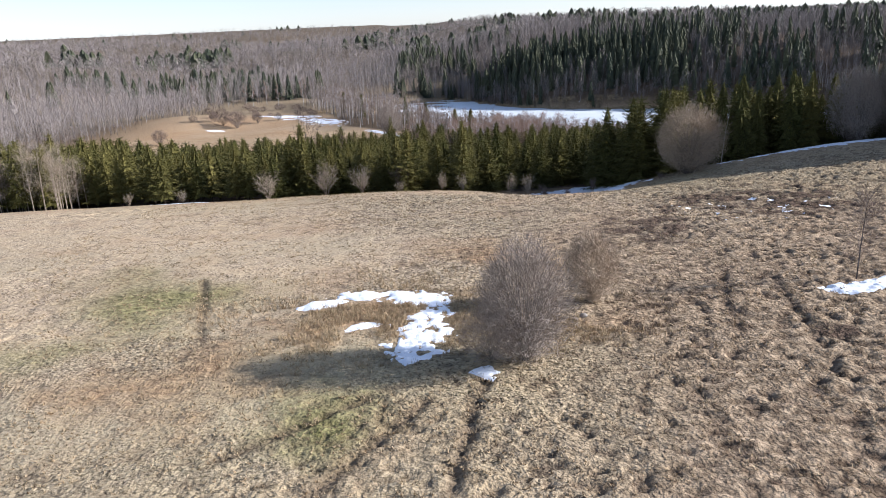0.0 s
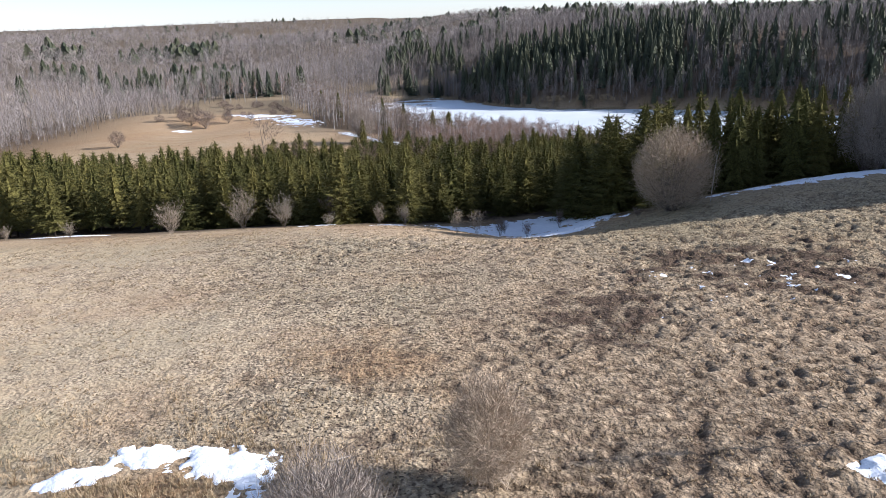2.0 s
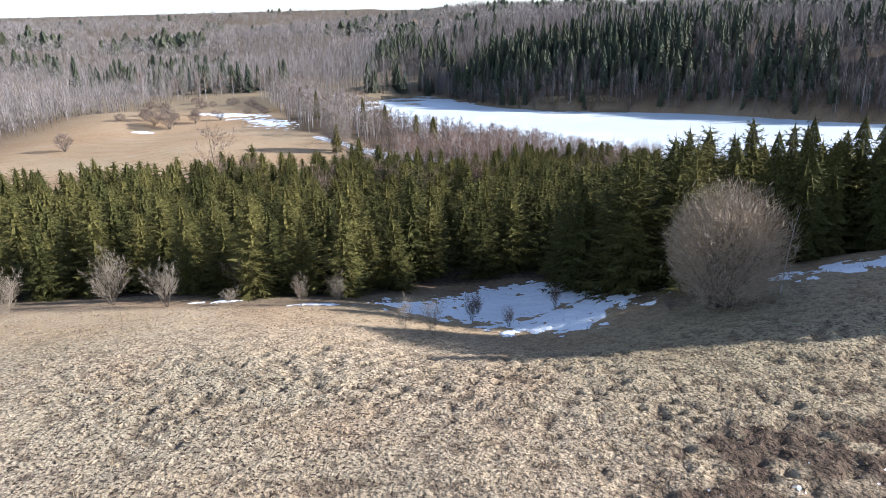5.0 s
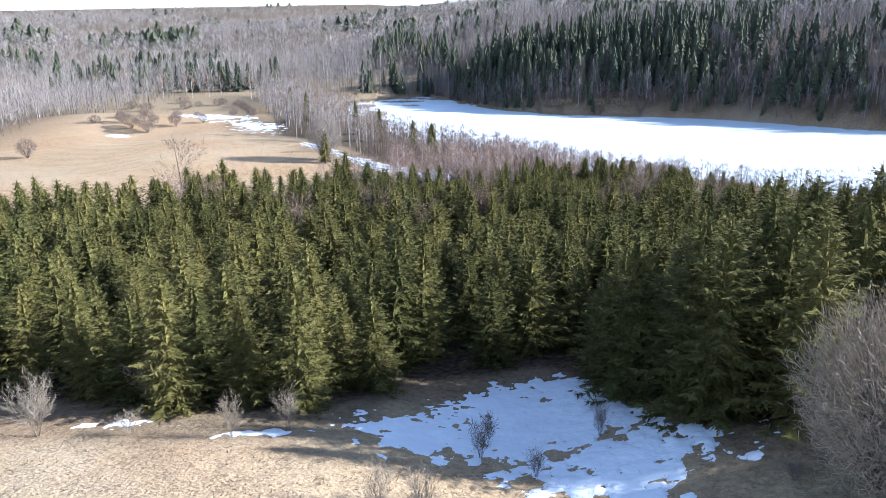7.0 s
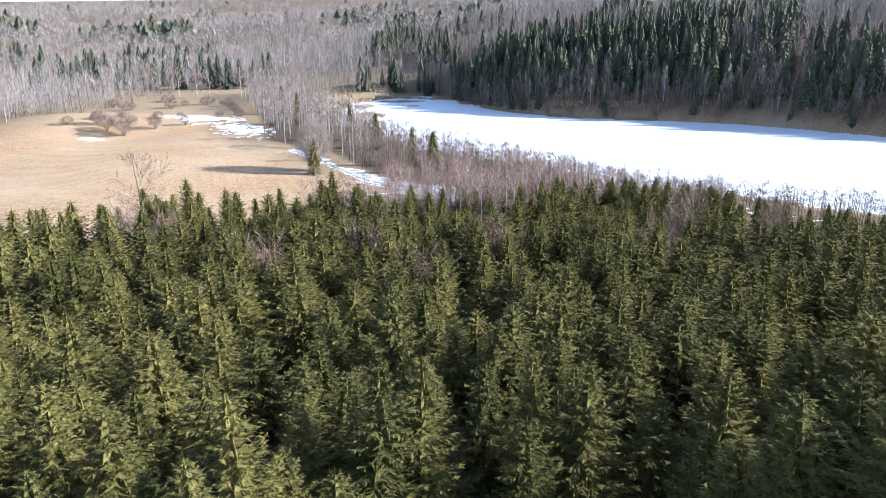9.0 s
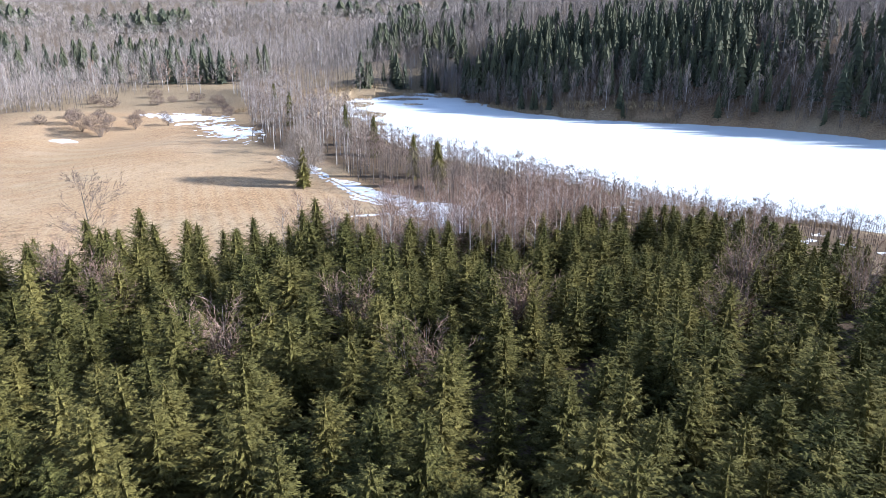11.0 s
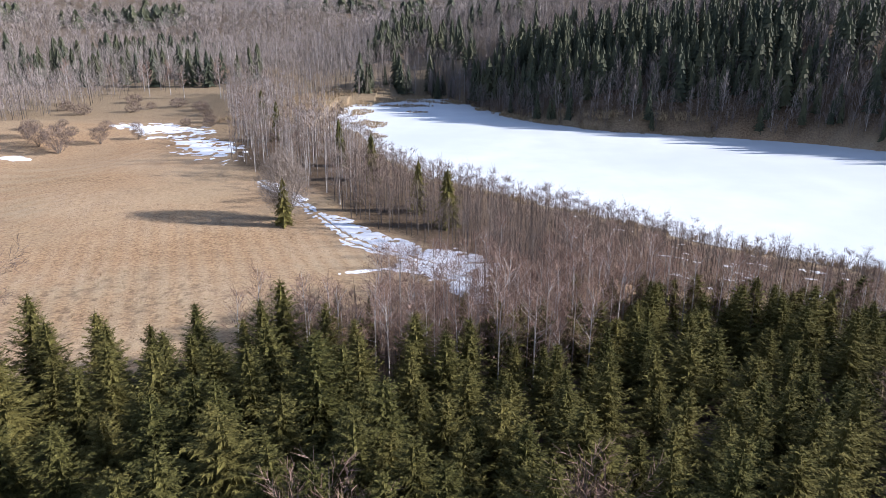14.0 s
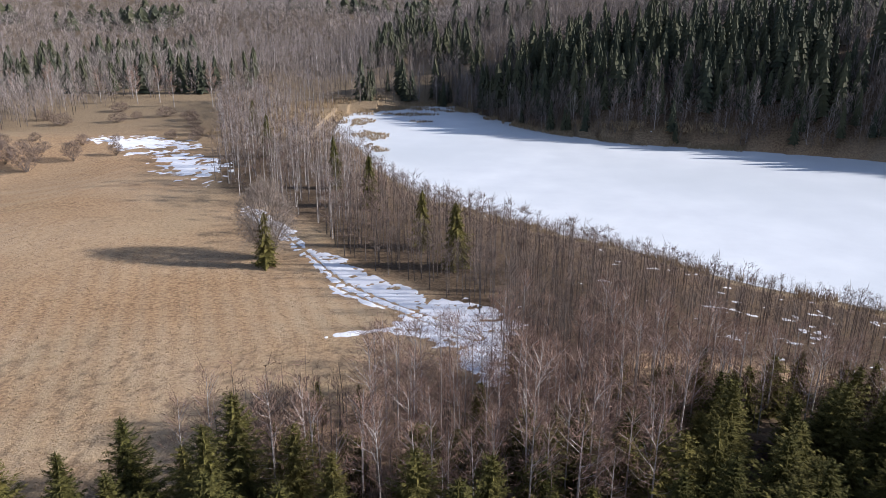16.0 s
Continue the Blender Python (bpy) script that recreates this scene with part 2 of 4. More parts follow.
def land(x, y):
    # height of the bare ground; the ice lies at z = 0
    x, y = np.asarray(x, float), np.asarray(y, float)
    z = soft(y, (-200, 20, 40, 60, 80, 95, 104, 116, 126, 150, 190, 228, 250, 300, 345, 375, 420, 700),
             (26, 28, 27.7, 27.0, 25.6, 23.2, 21.2, 18.6, 17.0, 13.6, 10, 7.6, 5.6, 5.4, 5.2, 3.2, 2.2, 5), 7)
    z = z + 4.8 * bump(x, y, 62, 97, 30, 20) - 2.0 * bump(x, y, 17, 106, 9, 10) + .5 * bump(x, y, -9, 96, 16, 14) + .5 * bump(x, y, 30, 40, 16, 22) - 1.3 * bump(x, y, 19, 94, 11, 9)
    z = z + 1.2 * bump(x, y, -55, 262, 30, 25) + 3.0 * bump(x, y, -112, 345, 30, 22) - 1.5 * bump(x, y, -85, 315, 18, 16)
    z = z - 2.5 * step(-x, 45, 130) * step(y, 60, 120) * step(-y, -230, -180)
    # down to the near shore
    dn = near_shore(x) - y
    lim = .25 + .125 * np.maximum(dn, 0) + .0006 * np.maximum(dn, 0) ** 2 + 60 * step(-x, 5, 40)
    z = -1.5 * np.logaddexp(-z / 1.5, -lim / 1.5)
    # the wooded hill beyond the lake, higher to the east
    df = y - far_shore(np.maximum(x, -25)) - 12 * step(-x, -60, -10)
    east = step(x, -60, 130) * (1 - .2 * step(x, 250, 600))
    hill = 29 * east ** .8 * (1 - np.exp(-np.maximum(df, 0) / 30)) * (1 - .35 * step(y, 900, 1700))
    # the western valley side and the far plain
    west = 9 * step(y, 520, 1300) + 12 * step(y, 1200, 3000) + 9 * bump(x, y, -560, 900, 260, 260) + 9 * bump(x, y, -60, 1150, 180, 300) - 8 * bump(x, y, -300, 1200, 120, 500)
    z = np.where(df > 0, np.maximum(z, .35 + 0 * z) + hill, z) + west + 10 * step(-x, 150, 420) * step(y, 250, 420)
    z = z + 4 * np.sin(x / 61 + 1) * np.sin(y / 83) * step(y, 480, 620)
    w = in_lake(x, y)
    return np.where(w > -4, np.minimum(z, .5 - .12 * (w + 4) + 0 * z), z)


def lattice(ix, iy, seed):
    h = (ix.astype(np.int64) * 374761393 + iy.astype(np.int64) * 668265263 + seed * 1442695041) & 0x7FFFFFFF
    h = ((h ^ (h >> 13)) * 1274126177) & 0x7FFFFFFF
    return ((h ^ (h >> 16)) & 0xFFFF) / 65535.0


def ripple(x, y, size, seed=0, octaves=3):
    """Smooth random field between about -1 and 1, with features of that size in metres."""
    total, amp, norm = 0.0, 1.0, 0.0
    for k in range(octaves):
        u, v = np.asarray(x) / size + 17.3 * k, np.asarray(y) / size + 9.1 * k
        iu, iv = np.floor(u), np.floor(v)
        fu, fv = u - iu, v - iv
        fu, fv = fu * fu * (3 - 2 * fu), fv * fv * (3 - 2 * fv)
        a, b = lattice(iu, iv, seed + k), lattice(iu + 1, iv, seed + k)
        c, d = lattice(iu, iv + 1, seed + k), lattice(iu + 1, iv + 1, seed + k)
        total = total + amp * ((a * (1 - fu) + b * fu) * (1 - fv) + (c * (1 - fu) + d * fu) * fv)
        norm, amp, size = norm + amp, amp * 0.55, size * 0.5
    return total / norm * 2 - 1


def wood_front(x):
    return lerp(x, (-200, -60, -36, -13, -2, 4, 7, 9, 14, 20, 23, 26, 28, 30, 33, 36, 45, 60, 200), (100, 107, 109, 110, 106.5, 107.5, 110.5, 113.5, 115.5, 117, 114.5, 107, 102.5, 100, 101, 104, 110, 114, 118))


def wood_back(x):
    return lerp(x, (-200, -120, -60, -30, -8, 0, 6, 24, 31, 58, 110, 200), (150, 162, 182, 197, 202, 199, 197, 198, 213, 207, 188, 150))


def in_plantation(x, y):
    return np.minimum(y - wood_front(x), wood_back(x) - y)


def alder_zone(x, y):
    """Above zero in the wooded strip between field and lake."""
    west = lerp(y, (215, 226, 234, 244, 253, 262, 280, 306, 345, 392, 430), (14, 16, 16, 12, 4, -5, -13, -38, -48, -62, -75))
    return np.minimum(np.minimum(x - west, (near_shore(x) - 3 - y) * .8 + 60 * step(-x, 10, 30)), np.minimum(y - wood_back(x) - 16 - 8 * step(-x, -30, -10), np.minimum(470 - y, in_lake(x, y) * -1 - 2)))


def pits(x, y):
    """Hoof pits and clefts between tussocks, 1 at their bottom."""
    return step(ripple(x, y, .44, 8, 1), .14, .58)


def clods(x, y):
    """Hollows in the rough end of the lower field."""
    return step(ripple(x, y, .9, 150, 2), .15, .5)


def relief(x, y):
    """Tussocks and hoof pits of the meadow."""
    near = step(y, -20, 20) * (1 - step(y, 118, 130)) * step(x, -70, -45) * (1 - step(x, 62, 80))
    rough = .30 + .70 * step(ripple(x, y, 14, 5, 2) + .012 * (x + 5), -.3, .5)
    bumps = .13 * ripple(x, y, .7, 1, 2) - .15 * pits(x, y)
    lower = step(y, 196, 203) * (1 - step(y, 226, 242)) * step(-x, -12, 0)
    return near * rough * bumps * (1 - .6 * step(y, 84, 100)) - .06 * lower * clods(x, y) + .10 * ripple(x, y, 6, 3, 2) * (1 - step(y, 450, 600))


def surface(x, y):
    return land(x, y) + relief(x, y)


def mesh_from(name, verts, faces, mat, attributes=None, smooth=False):
    me = bpy.data.meshes.new(name)
    verts, faces = np.asarray(verts, np.float32), np.asarray(faces, np.int32)
    k = faces.shape[1]
    me.vertices.add(len(verts))
    me.vertices.foreach_set("co", verts.ravel())
    me.loops.add(faces.size)
    me.loops.foreach_set("vertex_index", faces.ravel())
    me.polygons.add(len(faces))
    me.polygons.foreach_set("loop_start", np.arange(0, faces.size, k, dtype=np.int32))
    me.polygons.foreach_set("use_smooth", np.full(len(faces), smooth))
    me.materials.append(mat)
    for key, values in (attributes or {}).items():
        me.attributes.new(key, "FLOAT", "POINT").data.foreach_set("value", np.asarray(values, np.float32))
    me.update()
    return me


def grid_faces(nx, ny):
    i = np.arange(nx * ny).reshape(ny, nx)
    return np.stack([i[:-1, :-1], i[:-1, 1:], i[1:, 1:], i[1:, :-1]], -1).reshape(-1, 4)


def stretched(low, a, b, high, fine, growth):
    """Steps that are fine between a and b and grow outwards."""
    inner = list(np.arange(a, b, fine))
    up, s = [], fine
    v = inner[-1]
    while v < high:
        s = min(s * growth, 90)
        v += s
        up.append(v)
    down, s, v = [], fine, a
    while v > low:
        s = min(s * growth, 90)
        v -= s
        down.append(v)
    return np.array(down[::-1] + inner + up)


def blot(x, y, cx, cy, sx, sy, seed, size=2.5, turn=0.0, ragged=0.6):
    """A ragged patch, from 1 at its heart to below 0 outside."""
    c, s = math.cos(radians(turn)), math.sin(radians(turn))
    u, v = (x - cx) * c + (y - cy) * s, -(x - cx) * s + (y - cy) * c
    return 1 - np.sqrt((u / sx) ** 2 + (v / sy) ** 2) + ragged * ripple(x, y, size, seed, 4)


def near_line(x, y, ax, ay, bx, by):
    """Distance to a stretch of a line."""
    dx, dy = bx - ax, by - ay
    u = np.clip(((x - ax) * dx + (y - ay) * dy) / (dx * dx + dy * dy), 0, 1)
    return np.hypot(x - ax - u * dx, y - ay - u * dy)


RUTS = ((1.9, 33.0, .8, 29.0), (.8, 29.0, -.2, 23.0), (18.6, 47.4, 16.6, 41.5), (16.6, 41.5, 15.6, 36.5), (21.2, 45.5, 19.4, 37.5), (-17.2, 51, -14, 39.5), (-3.8, 31.5, -9.5, 26.5), (-1.0, 31.0, -5.5, 23.6))
LANE = ((13.5, 233, 6.5, 240.5), (6.5, 240.5, -4.5, 252), (-4.5, 252, -14, 268), (-14, 268, -27, 288), (-27, 288, -43, 312))

gx = stretched(-4600, -40, 50, 4600, 0.2, 1.06)
gy = np.concatenate([stretched(-400, 19, 92, 190, 0.2, 1.04)])
gy = np.concatenate([gy[gy < 190], np.arange(190, 244, .6), np.arange(244, 300, 1.8), stretched(299, 300, 303, 4700, 1.8, 1.04)[2:]])
GX, GY = np.meshgrid(gx, gy)
gxf, gyf = GX.ravel(), GY.ravel()
rut = np.min([near_line(gxf, gyf, *r) for r in RUTS], axis=0) + .3 * np.abs(ripple(gxf, gyf, 1.2, 40, 2))
lane = np.min([np.abs(near_line(gxf, gyf, *r) - .85) for r in LANE], axis=0)
gz = surface(gxf, gyf) - .14 * (1 - step(rut, .1, .5)) - .08 * (1 - step(lane, .2, .7))
peat = np.max([blot(gxf, gyf, *b) for b in ((30, 70, 9, 5.5, 61, 1.3, 10, 1.5), (25, 73.5, 4, 1.8, 62, 1.2, 0, 1.2), (17.5, 61, 4.5, 4, 63, 1.2, 60, 1.5), (33, 66, 6, 3, 64, 1.2, 0, 1.5), (20.4, 36.1, 1.2, .8, 65, 1.0, 0, .5))], axis=0)
layers = {
    "green": np.clip(1.1 * np.maximum(blot(gxf, gyf, -5.2, 29.5, 3.6, 4.5, 51, 3, 20, .5), blot(gxf, gyf, -20, 46, 9, 10, 52, 6, 0, .7)) * .95, 0, .9) + np.clip(.35 * ripple(gxf, gyf, 30, 55, 2), 0, .3),
    "rust": np.clip(np.max([blot(gxf, gyf, *b) for b in ((-5, 42, 8, 6, 53, 2, 0, .8), (-13, 34, 7, 5, 54, 3, 0, .9), (6, 55, 9, 5, 56, 3, 0, .9), (-2, 258, 14, 5, 57, 3, -60, .6), (10, 39.5, 4, 2, 58, 1.5, 30, .7))], axis=0) * .9, 0, .75),
    "hoof": .25 + .75 * step(gxf + .35 * gyf - 6 + 9 * ripple(gxf, gyf, 12, 67, 2), 0, 16) * (1 - step(gyf, 80, 120)) + .45 * (gyf < 40) * step(ripple(gxf, gyf, 8, 68, 2), -.2, .4),
    "trodden": np.clip(.9 * step(gxf + 4 * ripple(gxf, gyf, 9, 59, 2), 3, 12) * (1 - .65 * step(gyf + 6 * ripple(gxf, gyf, 9, 60, 2), 48, 66)) * (1 - step(gyf, 74, 90)) + .5 * np.clip(ripple(gxf, gyf, 12, 66, 3), 0, 1) * (gyf < 60), 0, .95),
    "wet": np.clip(np.maximum((peat + .14) * 2.5 * (.25 + .75 * step(ripple(gxf, gyf, 1.3, 141, 2), -.25, .15)), .62 * (1 - step(rut, .1, .75)) * (rut < 1)), 0, .9),
    # before the spruce front: brown litter, partly in place of missing shade
    "litter": np.clip(np.maximum(np.maximum(step(in_plantation(gxf, gyf), -1.5, 2), .55 * step(in_plantation(gxf, gyf) + 4 * ripple(gxf, gyf, 5, 148, 3), -9, -1)), step(alder_zone(gxf, gyf), -1, 3) * .8), 0, 1) + 0 * gxf,
    "marsh": np.clip(step(gyf, 320, 420) * (1 - step(gyf, 500, 560)) * (gxf < 20) + (1 - step(np.abs(in_lake(gxf, gyf)), 3, 7)) * (gyf > 200) * (1 - step(gxf + .5 * (gyf - 370), 50, 100)), 0, 1),
}
hill_woods = step(gyf - far_shore(np.maximum(gxf, -25)), 2, 5)
layers["litter"] = np.maximum(layers["litter"], np.maximum(hill_woods, step(gyf, 470, 540)) * .85)
# the dark layer also lies in pit bottoms and the lower field's hollows
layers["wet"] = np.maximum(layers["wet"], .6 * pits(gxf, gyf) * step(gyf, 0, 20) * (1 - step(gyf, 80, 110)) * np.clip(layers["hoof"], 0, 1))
layers["wet"] = np.maximum(layers["wet"], .42 * clods(gxf, gyf) * step(gyf, 196, 203) * (1 - step(gyf, 222, 240)) * step(-gxf, -10, 2))
layers["hoof"] = np.clip(layers["hoof"], 0, 1) * (1 - step(gyf, 82, 104))
layers["rust"] = np.maximum(layers["rust"], step(gyf, 195, 215) * (1 - step(gyf, 400, 470)) * np.clip(.60 + .4 * ripple(gxf, gyf, 22, 69, 3) + .13 * np.sin((gxf + .35 * gyf) * 2.3) * step(ripple(gxf, gyf, 30, 151, 2), -.4, .2), 0, .85))
layers["rust"] = np.maximum(layers["rust"], .6 * step(gyf, 84, 98) * (1 - step(gyf, 120, 130)) * np.clip(.6 + .6 * ripple(gxf, gyf, 7, 149, 3), 0, 1))
layers["litter"] = np.maximum(layers["litter"], .75 * step(gyf - wood_back(gxf), -1, 1) * (1 - step(gyf, 218, 226)) * step(gxf, 0, 10))
layers["litter"] = np.maximum(layers["litter"], .8 * step(-gxf, 105, 150) * step(gyf, 200, 240))
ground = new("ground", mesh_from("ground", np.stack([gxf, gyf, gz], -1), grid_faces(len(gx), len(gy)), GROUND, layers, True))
tagged(ground, "tussocky dry winter meadow sloping down to a valley", "ground", kind="structure")

# The frozen lake
lx, ly = np.arange(-60, 460, 4.0), np.arange(100, 460, 4.0)
LX, LY = np.meshgrid(lx, ly)
wet = in_lake(LX, LY)
lf = grid_faces(len(lx), len(ly))
lf = lf[(wet.ravel()[lf] > -3.6).any(1)]
lake = new("frozen_lake", mesh_from("frozen_lake", np.stack([LX.ravel(), LY.ravel(), 0 * LX.ravel() + .02 * ripple(LX.ravel(), LY.ravel(), 25, 70)], -1), lf, ICE, None, True))
tagged(lake, "frozen lake under a smooth white snow cover", "lake", kind="structure")


# Snow patches
def snow(label, field, x0, x1, y0, y1, res, thick=0.10, name="snow_patch"):
    steep, top = (6, .6) if y0 > 200 else (3.5, .8)
    nx, ny = int((x1 - x0) / res) + 1, int((y1 - y0) / res) + 1
    sx, sy = np.meshgrid(np.linspace(x0, x1, nx), np.linspace(y0, y1, ny))
    sx, sy = sx.ravel(), sy.ravel()
    f = field(sx, sy)
    z = land(sx, sy) + .75 * relief(sx, sy) + thick * np.clip(f * steep, -1, top) + .02 * ripple(sx, sy, .6, 90, 2)
    faces = grid_faces(nx, ny)
    faces = faces[(f[faces] > -.12).any(1)]
    used = np.unique(faces)
    back = np.full(len(sx), -1)
    back[used] = np.arange(len(used))
    ob = new(name, mesh_from(name, np.stack([sx, sy, z], -1)[used], back[faces], SNOW, None, True))
    return tagged(ob, label, "snow", kind="structure")


def curved_snow(x, y):
    return np.maximum(np.maximum(blot(x, y, -1.9, 45.1, 2.3, 1.5, 21, .7, -20, .75), blot(x, y, -5.2, 46.0, 2.2, .8, 29, .7, 0, .7)), blot(x, y, -7.8, 44.6, 1.6, .8, 22, .7, 25, .6)) - .5 * step(ripple(x, y, .6, 71, 3), .1, .6)


def thin_snow(x, y):
    return blot(x, y, -1.3, 39.6, 1.7, 3.9, 23, .7, -12, .7) - .9 * step(ripple(x, y, .5, 50, 3), .05, .5)


snow("curved patch of melting snow on dry grass", curved_snow, -12, 3, 41, 49, .12)
snow("thin melting snow with grass tips showing through", thin_snow, -6, 3, 33.5, 45, .12, .07)
snow("small sliver of snow on dry grass", lambda x, y: blot(x, y, -4.9, 40.4, 1.1, .5, 24, .8, 30, .4), -7, -3, 38.5, 42, .09, .06)
snow("small patch of snow beside a wet rut", lambda x, y: blot(x, y, 1.75, 33.7, .6, .8, 25, .5, 0, .9), .3, 3.2, 32, 35.5, .08, .04)
snow("patch of snow under a small bare tree", lambda x, y: np.maximum(blot(x, y, 24.4, 42.4, 2.0, .9, 26, 1.0, 8, .5), blot(x, y, 27.3, 43.6, 1.6, .6, 27, 1.0, 8, .8)), 20.5, 31, 40, 46, .12, .05)
snow("large patch of thawing snow in the shade of spruces", lambda x, y: np.maximum(np.maximum(blot(x, y, 18.5, 109, 7.5, 6.0, 28, 2.2, 20, .5), blot(x, y, 22.5, 101, 5.5, 4.2, 29, 1.2, 20, 1.0)), blot(x, y, 12, 106, 4.5, 3, 30, 1.0, 0, 1.1)) - .85 * step(ripple(x, y, .7, 39, 3), .22, .5) * (1 - .6 * step(y, 103, 109)) - .35 * step(ripple(x, y, 2.4, 73, 2), .35, .8), 3, 32, 92, 120, .13, .09)
snow("long strip of snow along the wood's edge on a rise", lambda x, y: blot(x, y, 57, 96.5, 19, 2.8, 31, 1.5, -4, .6), 34, 82, 89, 105, .22, .08)
snow("scraps of snow at the foot of young spruces", lambda x, y: np.maximum(blot(x, y, -7, 105.6, 3, .9, 32, .8, 0, 1.0), blot(x, y, 2, 104.2, 2.6, .8, 35, .8, 10, 1.0)) - .3 - .6 * step(ripple(x, y, .7, 74, 2), 0, .5), -13, 7, 102, 109, .11, .07)
snow("thin streak of snow along the wood's edge", lambda x, y: blot(x, y, -38, 107.5, 7, 1.0, 33, 2, 0, .6) - .1, -50, -27, 104, 111, .2, .08)
snow("specks of snow among dark wet tussocks", lambda x, y: ripple(x, y, .8, 34, 3) - .72 + .3 * np.clip(blot(x, y, 31, 69, 9, 6, 35, 3), -1, .6), 19, 41, 60, 77, .13, .06)


def lane_snow(x, y):
    main = np.max([blot(x, y, *b) for b in ((11, 238.5, 7.5, 7, 36, 2.5, -40, .55), (1.5, 248.5, 9, 3.6, 37, 2.5, -48, .6), (-6, 259, 6, 2.4, 38, 2.5, -52, .6), (-20, 279, 13, 1.9, 41, 3, -58, .6), (14.5, 228, 2.5, 6, 45, 2.5, 0, .8))], axis=0)
    track = np.min([np.abs(near_line(x, y, *r) - .85) for r in LANE], axis=0)
    return main + .12 - 1.1 * (1 - step(track, .12, .42)) - .8 * step(ripple(x, y, 1.1, 49, 3), .2, .5)


snow("slushy snow lane with two dark wheel ruts", lane_snow, -38, 24, 218, 298, .24, .07)
snow("narrow bank of snow at the field's edge", lambda x, y: blot(x, y, -.2, 234.2, 4.8, .8, 42, 1.1, 18, .8) - .1, -8, 8, 230, 239, .16, .08)
snow("broad thawing snow field beside bare woods", lambda x, y: np.maximum(blot(x, y, -49, 325, 15, 7, 43, 2.5, -55, .8), blot(x, y, -70, 352, 16, 9, 44, 2.5, -40, .9)) - .8 * step(ripple(x, y, 1.6, 72, 3), .05, .5), -96, -28, 300, 385, .4, .1)
snow("small patch of snow in a hollow of the field", lambda x, y: blot(x, y, -92, 316, 5, 2.2, 46, 2, 0, 1.0) - .15, -104, -80, 306, 326, .4, .1)
snow("wet snow between alders along the shore", lambda x, y: ripple(x, y, 2.2, 47, 5) - .42 - .06 * np.maximum(0, 5 - alder_zone(x, y)) - .012 * np.maximum(0, 42 - x), 12, 84, 205, 292, .36, .12)
snow("snow among reeds on the far bank", lambda x, y: .7 - np.abs(y - far_shore(x) - 2) / 3.5 + 1.2 * ripple(x, y, .9, 48, 3) - 1.15, 5, 110, 350, 450, .4, .04)


# Plants: small builders of triangles
def turned(points, angle):
    c, s = math.cos(angle), math.sin(angle)
    p = np.asarray(points, float)
    return np.stack([p[:, 0] * c - p[:, 1] * s, p[:, 0] * s + p[:, 1] * c, p[:, 2]], -1)


class Tris:
    def __init__(self):
        self.v, self.f = [], []

    def tri(self, a, b, c):
        k = len(self.v)
        self.v += [tuple(a), tuple(b), tuple(c)]
        self.f.append((k, k + 1, k + 2))

    def tube(self, pts, radii, sides=5):
        k = len(self.v)
        for p, r in zip(pts, radii):
            for j in range(sides):
                a = 2 * math.pi * j / sides
                self.v.append((p[0] + r * math.cos(a), p[1] + r * math.sin(a), p[2]))
        for i in range(len(pts) - 1):
            for j in range(sides):
                a, b = k + i * sides + j, k + i * sides + (j + 1) % sides
                self.f += [(a, b, b + sides), (a, b + sides, a + sides)]

    def arrays(self):
        return np.array(self.v, float).reshape(-1, 3), np.array(self.f, int).reshape(-1, 3)


def skirts(crown, rng, axis, height, radius, layers, sides, low, power=.85, jag=.3):
    """The dense heart of a conifer: stacked ragged cones."""
    for i in range(layers):
        h = low + (.93 - low) * i / layers
        r = radius * (1 - h) ** power + .05
        top = axis(min(1.0, h + 1.55 * (.93 - low) / layers))
        first = rng.uniform(0, 6.283)
        rim = []
        for j in range(sides):
            a = first + 6.283 * j / sides
            q = r * (1 + jag * (1 if j % 2 else -1) * rng.uniform(.4, 1))
            rim.append(axis(h) + (q * math.cos(a), q * math.sin(a), -.22 * q - rng.uniform(0, .12) * r))
        for j in range(sides):
            crown.tri(top, rim[j], rim[(j + 1) % sides])


